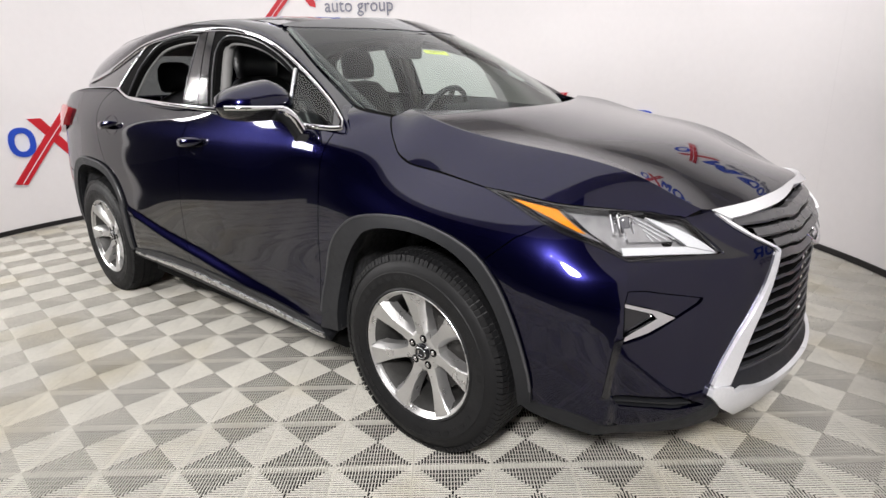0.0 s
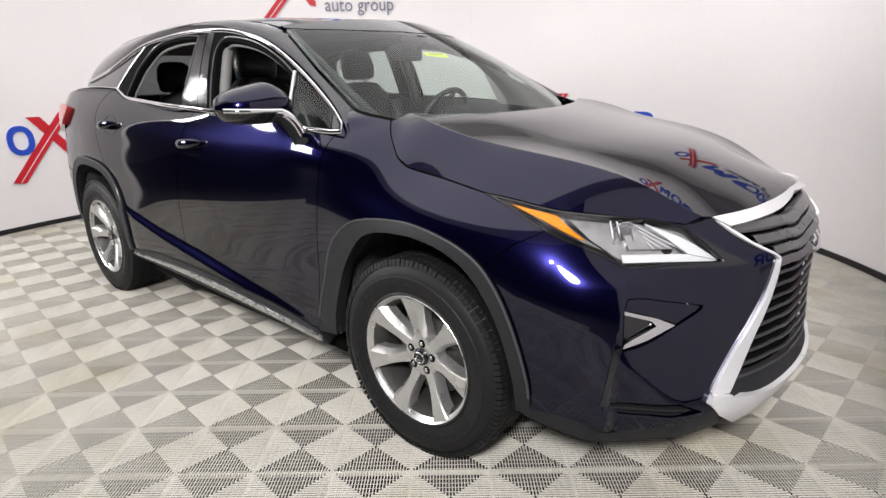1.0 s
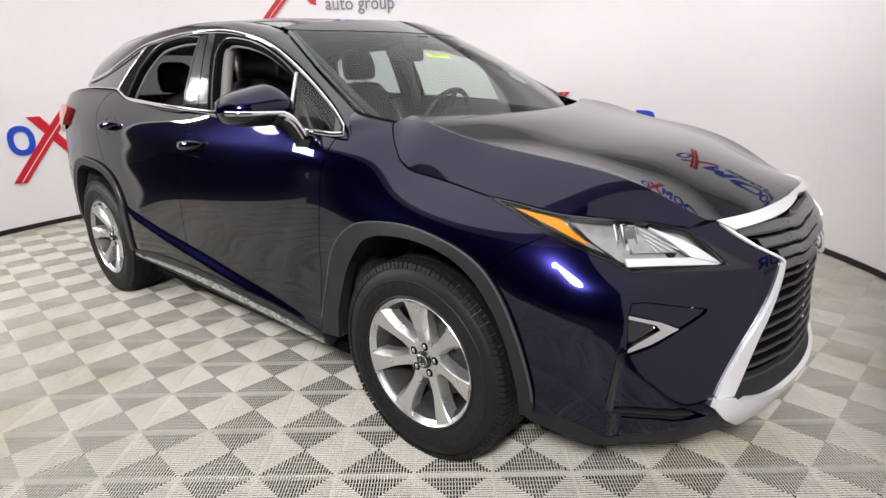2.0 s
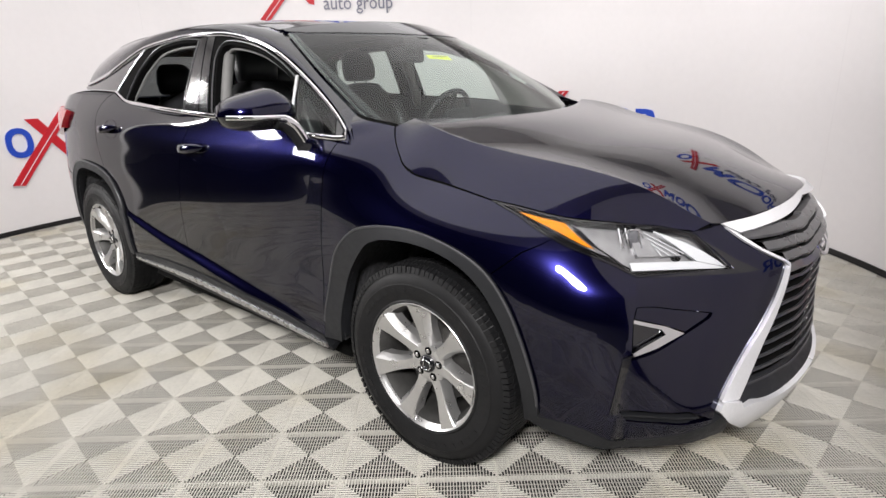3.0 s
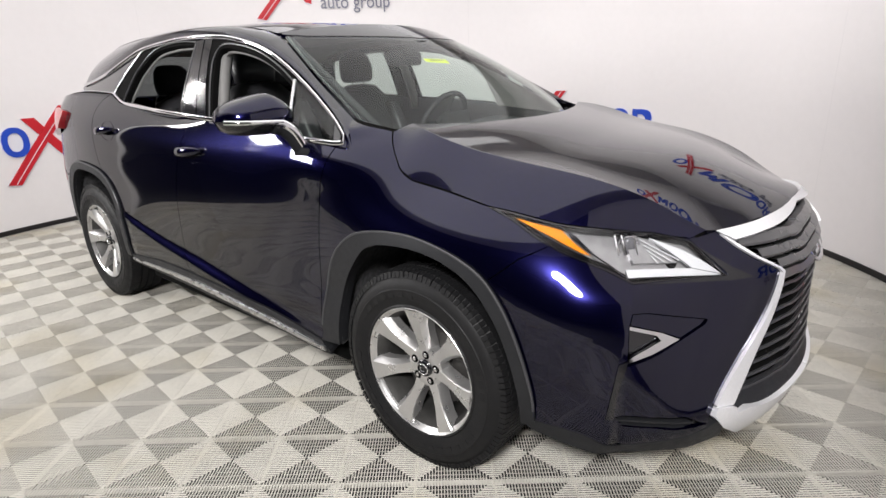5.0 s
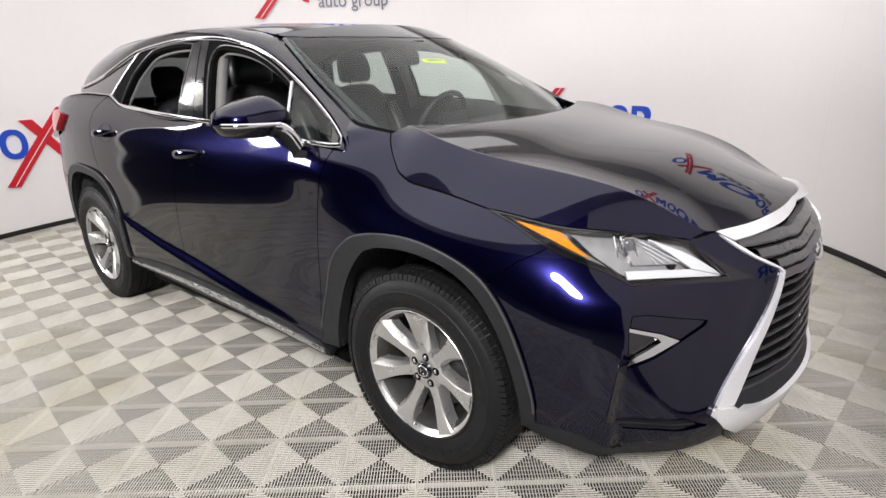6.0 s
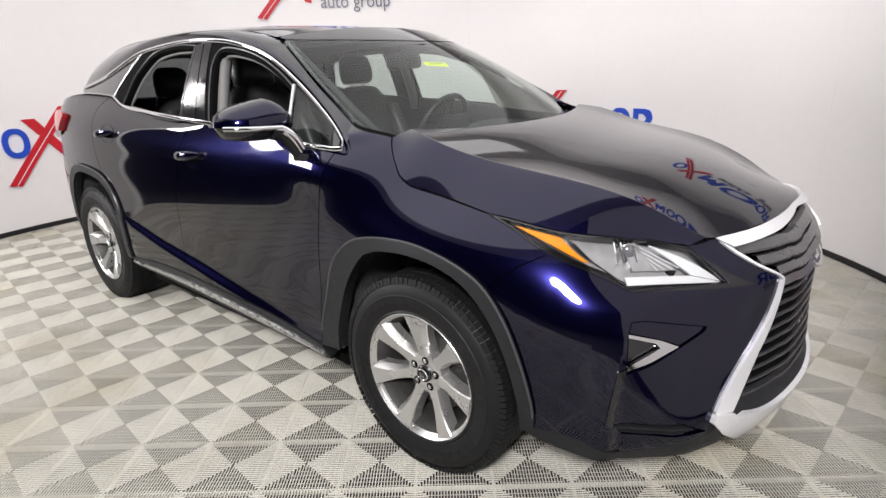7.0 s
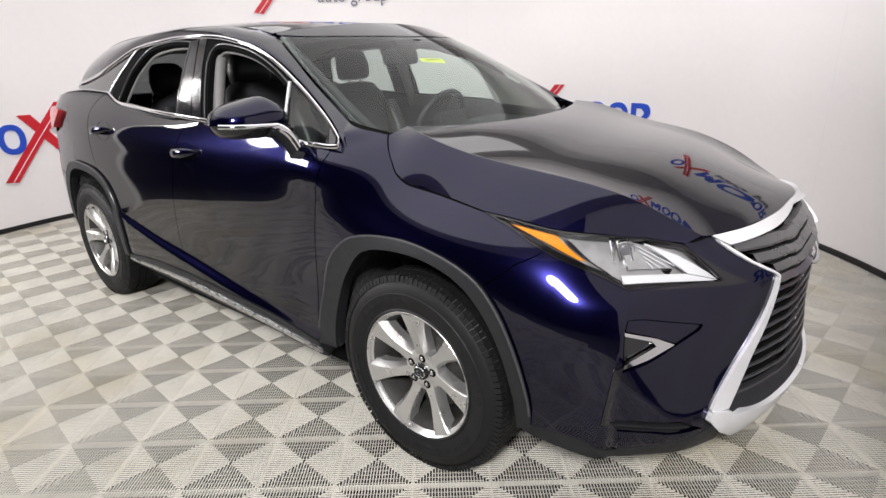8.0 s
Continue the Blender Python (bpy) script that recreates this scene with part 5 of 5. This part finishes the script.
st = seat(-2.42, 0, .62, "rear_bench", "black leather rear bench")
for y in (-.40, .40):
    head_rest(-2.56, y, 1.36, st, .12)
# steering wheel
c, ax = Vector((-.925, .37, 1.105)), Vector((-.88, 0, .42)).normalized()
u = Vector((0, 1, 0))
w = ax.cross(u)
sw = tube([c + (u * math.cos(t) + w * math.sin(t)) * .188 for t in np.linspace(0, 2 * math.pi, 41)[:-1]], .0155, LEATHER, "steering_wheel", car, "black leather steering wheel", closed=True, up=ax, sides=10)
cushion("horn_pad", [(c + ax * .0, u, .075, w, .06), (c - ax * .03, u, .085, w, .07), (c - ax * .06, u, .05, w, .05)], TRIM, sw, "black horn pad")
for a in (0, math.pi, -math.pi / 2, math.pi / 2):
    d = u * math.cos(a) + w * math.sin(a)
    if abs(a - math.pi / 2) > .1:
        tube([c + d * .06, c + d * .18], .013, TRIM, "wheel_spoke", sw, "", flat=1.6, up=ax)
tube([c, c + Vector((.33, 0, -.13))], .03, TRIM, "column", sw, "black steering column")
# inner mirror and sensor housing
mir = cushion("inner_mirror", [((-.855, -.13, 1.462), (0, 0, 1), .030, (1, 0, 0), .010), ((-.86, -.10, 1.466), (0, 0, 1), .038, (1, 0, 0), .018), ((-.865, .0, 1.47), (0, 0, 1), .040, (1, 0, 0), .02), ((-.875, .10, 1.466), (0, 0, 1), .038, (1, 0, 0), .018), ((-.875, .13, 1.462), (0, 0, 1), .030, (1, 0, 0), .010)], TRIM, car, "black rear-view mirror under the windscreen")
cushion("mirror_mount", [((-.84, 0, 1.475), (0, 1, 0), .025, (1, 0, 0), .025), ((-.81, 0, 1.505), (0, 1, 0), .05, (1, 0, 0), .05), ((-.80, 0, 1.545), (0, 1, 0), .065, (1, 0, 0), .06)], TRIM, mir, "black sensor housing")
# sticker inside the windscreen
note = skin("windscreen_sticker", [(-.164, .601), (-.02, .589), (-.03, .545), (-.168, .566)], windscreen, YELLOW, car, "yellow paper sticker inside the windscreen", step=(.05, .05), out=-.003, depth=0, gap=0)
for k in range(6):
    y0 = -.135 + .016 * k
    skin("mark", [(y0, .588 - .004 * k * .2), (y0 + .010, .587), (y0 + .010, .572), (y0, .573)], windscreen, INK, note, "dark unreadable mark", step=(.05, .05), out=-.0015, depth=0, gap=0)
# wipers at the foot of the windscreen
for y0, y1 in ((-.55, .02), (.02, .62)):
    tube([tuple(windscreen(np.array([y]), np.array([.018 + .012 * math.sin((y - y0) * 3)]), .012)[0]) for y in np.linspace(y0, y1, 10)], .007, SEAL, "wiper", car, "black wiper blade")
cowl = [[tuple(v) for v in windscreen(np.linspace(-.60, .60, 25), t, o)] for t, o in ((.03, -.012), (.0, -.012))] + [[(x + .12, y, z - .02) for x, y, z in windscreen(np.linspace(-.60, .60, 25), 0.0, -.012)]]
part("cowl", loft(cowl), CLAD, car, "black cowl panel")

# ---------------------------------------------------------------- floor of ribbed click tiles
TILE, TURN, ORIGIN = 0.2832, radians(39.80), (-0.7693, -1.3560)
def tile_data():
    """One tile: four triangles of slats, each set at right angles to its edge of the tile, on a grid of lower bars."""
    n, h, v, f = 26, TILE / 2 - 0.0007, [], []
    pitch = TILE / n
    def bar(a, b, wide, across, top, cut0, cut1, low=-0.0044, slim=1.0):
        i = len(v)
        for (p, c) in ((a, cut0), (b, cut1)):
            for k, z in ((-1, low), (-slim, top), (slim, top), (1, low)):
                v.append((p[0] + across[0] * wide * k + c[0] * k, p[1] + across[1] * wide * k + c[1] * k, z))
        f.extend([(i, i + 1, i + 5, i + 4), (i + 1, i + 2, i + 6, i + 5), (i + 2, i + 3, i + 7, i + 6), (i, i + 3, i + 2, i + 1), (i + 4, i + 5, i + 6, i + 7)])
    for q in range(4):
        c, s = (1, 0, -1, 0)[q], (0, 1, 0, -1)[q]
        for k in range(n):
            t = -TILE / 2 + (k + 0.5) * pitch
            a, b = (abs(t), t), (h, t)
            wide = pitch * 0.158
            slope = wide if t > 0 else -wide
            bar((a[0] * c - a[1] * s, a[0] * s + a[1] * c), (b[0] * c - b[1] * s, b[0] * s + b[1] * c), wide, (-s, c), 0, (slope * c, slope * s), (0, 0), slim=0.94)
    for q in range(4):      # lower bars that carry the slats
        c, s = (1, 0, -1, 0)[q], (0, 1, 0, -1)[q]
        for k in range(0, n // 2, 2):
            t = (k + 0.5) * pitch
            a, b = (t, -t), (t, t)
            bar((a[0] * c - a[1] * s, a[0] * s + a[1] * c), (b[0] * c - b[1] * s, b[0] * s + b[1] * c), pitch * 0.06, (c, s), -0.0172, (0, 0), (0, 0), -0.0192)
    for q in range(4):      # thin rim bar along each edge
        c, s = (1, 0, -1, 0)[q], (0, 1, 0, -1)[q]
        a, b = (h - 0.0008, -h), (h - 0.0008, h)
        bar((a[0] * c - a[1] * s, a[0] * s + a[1] * c), (b[0] * c - b[1] * s, b[0] * s + b[1] * c), 0.0008, (c, s), -0.0026, (0, 0), (0, 0), -0.019)
    return v, f


floor = tagged(new("floor"), "light grey ribbed plastic click tiles", "floor", kind="structure")
tv, tf = tile_data()
tile_mesh = bpy.data.meshes.new("tile")
tile_mesh.from_pydata(tv, [], tf)
tile_mesh.materials.append(RIB)
ca, sa = math.cos(TURN), math.sin(TURN)
places = []
for i in range(-26, 27):
    for j in range(-26, 27):
        u, w = (i + 0.5) * TILE, (j + 0.5) * TILE
        x, y = ORIGIN[0] + u * ca - w * sa, ORIGIN[1] + u * sa + w * ca
        if math.hypot(x - ROOM[0], y - ROOM[1]) < ROOM_R + 0.2:
            places.append((math.hypot(x - 0.3, y + 1.3), x, y))
places.sort()
for d, x, y in places[:300]:
    ob = new("tile", tile_mesh)
    ob.matrix_basis = pose(x, y, 0, 0, 0, 39.80)
    ob.parent = floor
base, nv = np.array(tv), len(tv)
vs, fs = [], []
for k, (d, x, y) in enumerate(places[300:]):
    p = base.copy()
    p[:, 0], p[:, 1] = x + base[:, 0] * ca - base[:, 1] * sa, y + base[:, 0] * sa + base[:, 1] * ca
    vs.append(p)
    fs += [tuple(i + k * nv for i in q) for q in tf]
me = bpy.data.meshes.new("tile_field")
me.from_pydata(np.vstack(vs).tolist(), [], fs)
me.materials.append(RIB)
far = new("tile_field", me)
far.parent = floor
tagged(far, kind="stuff")
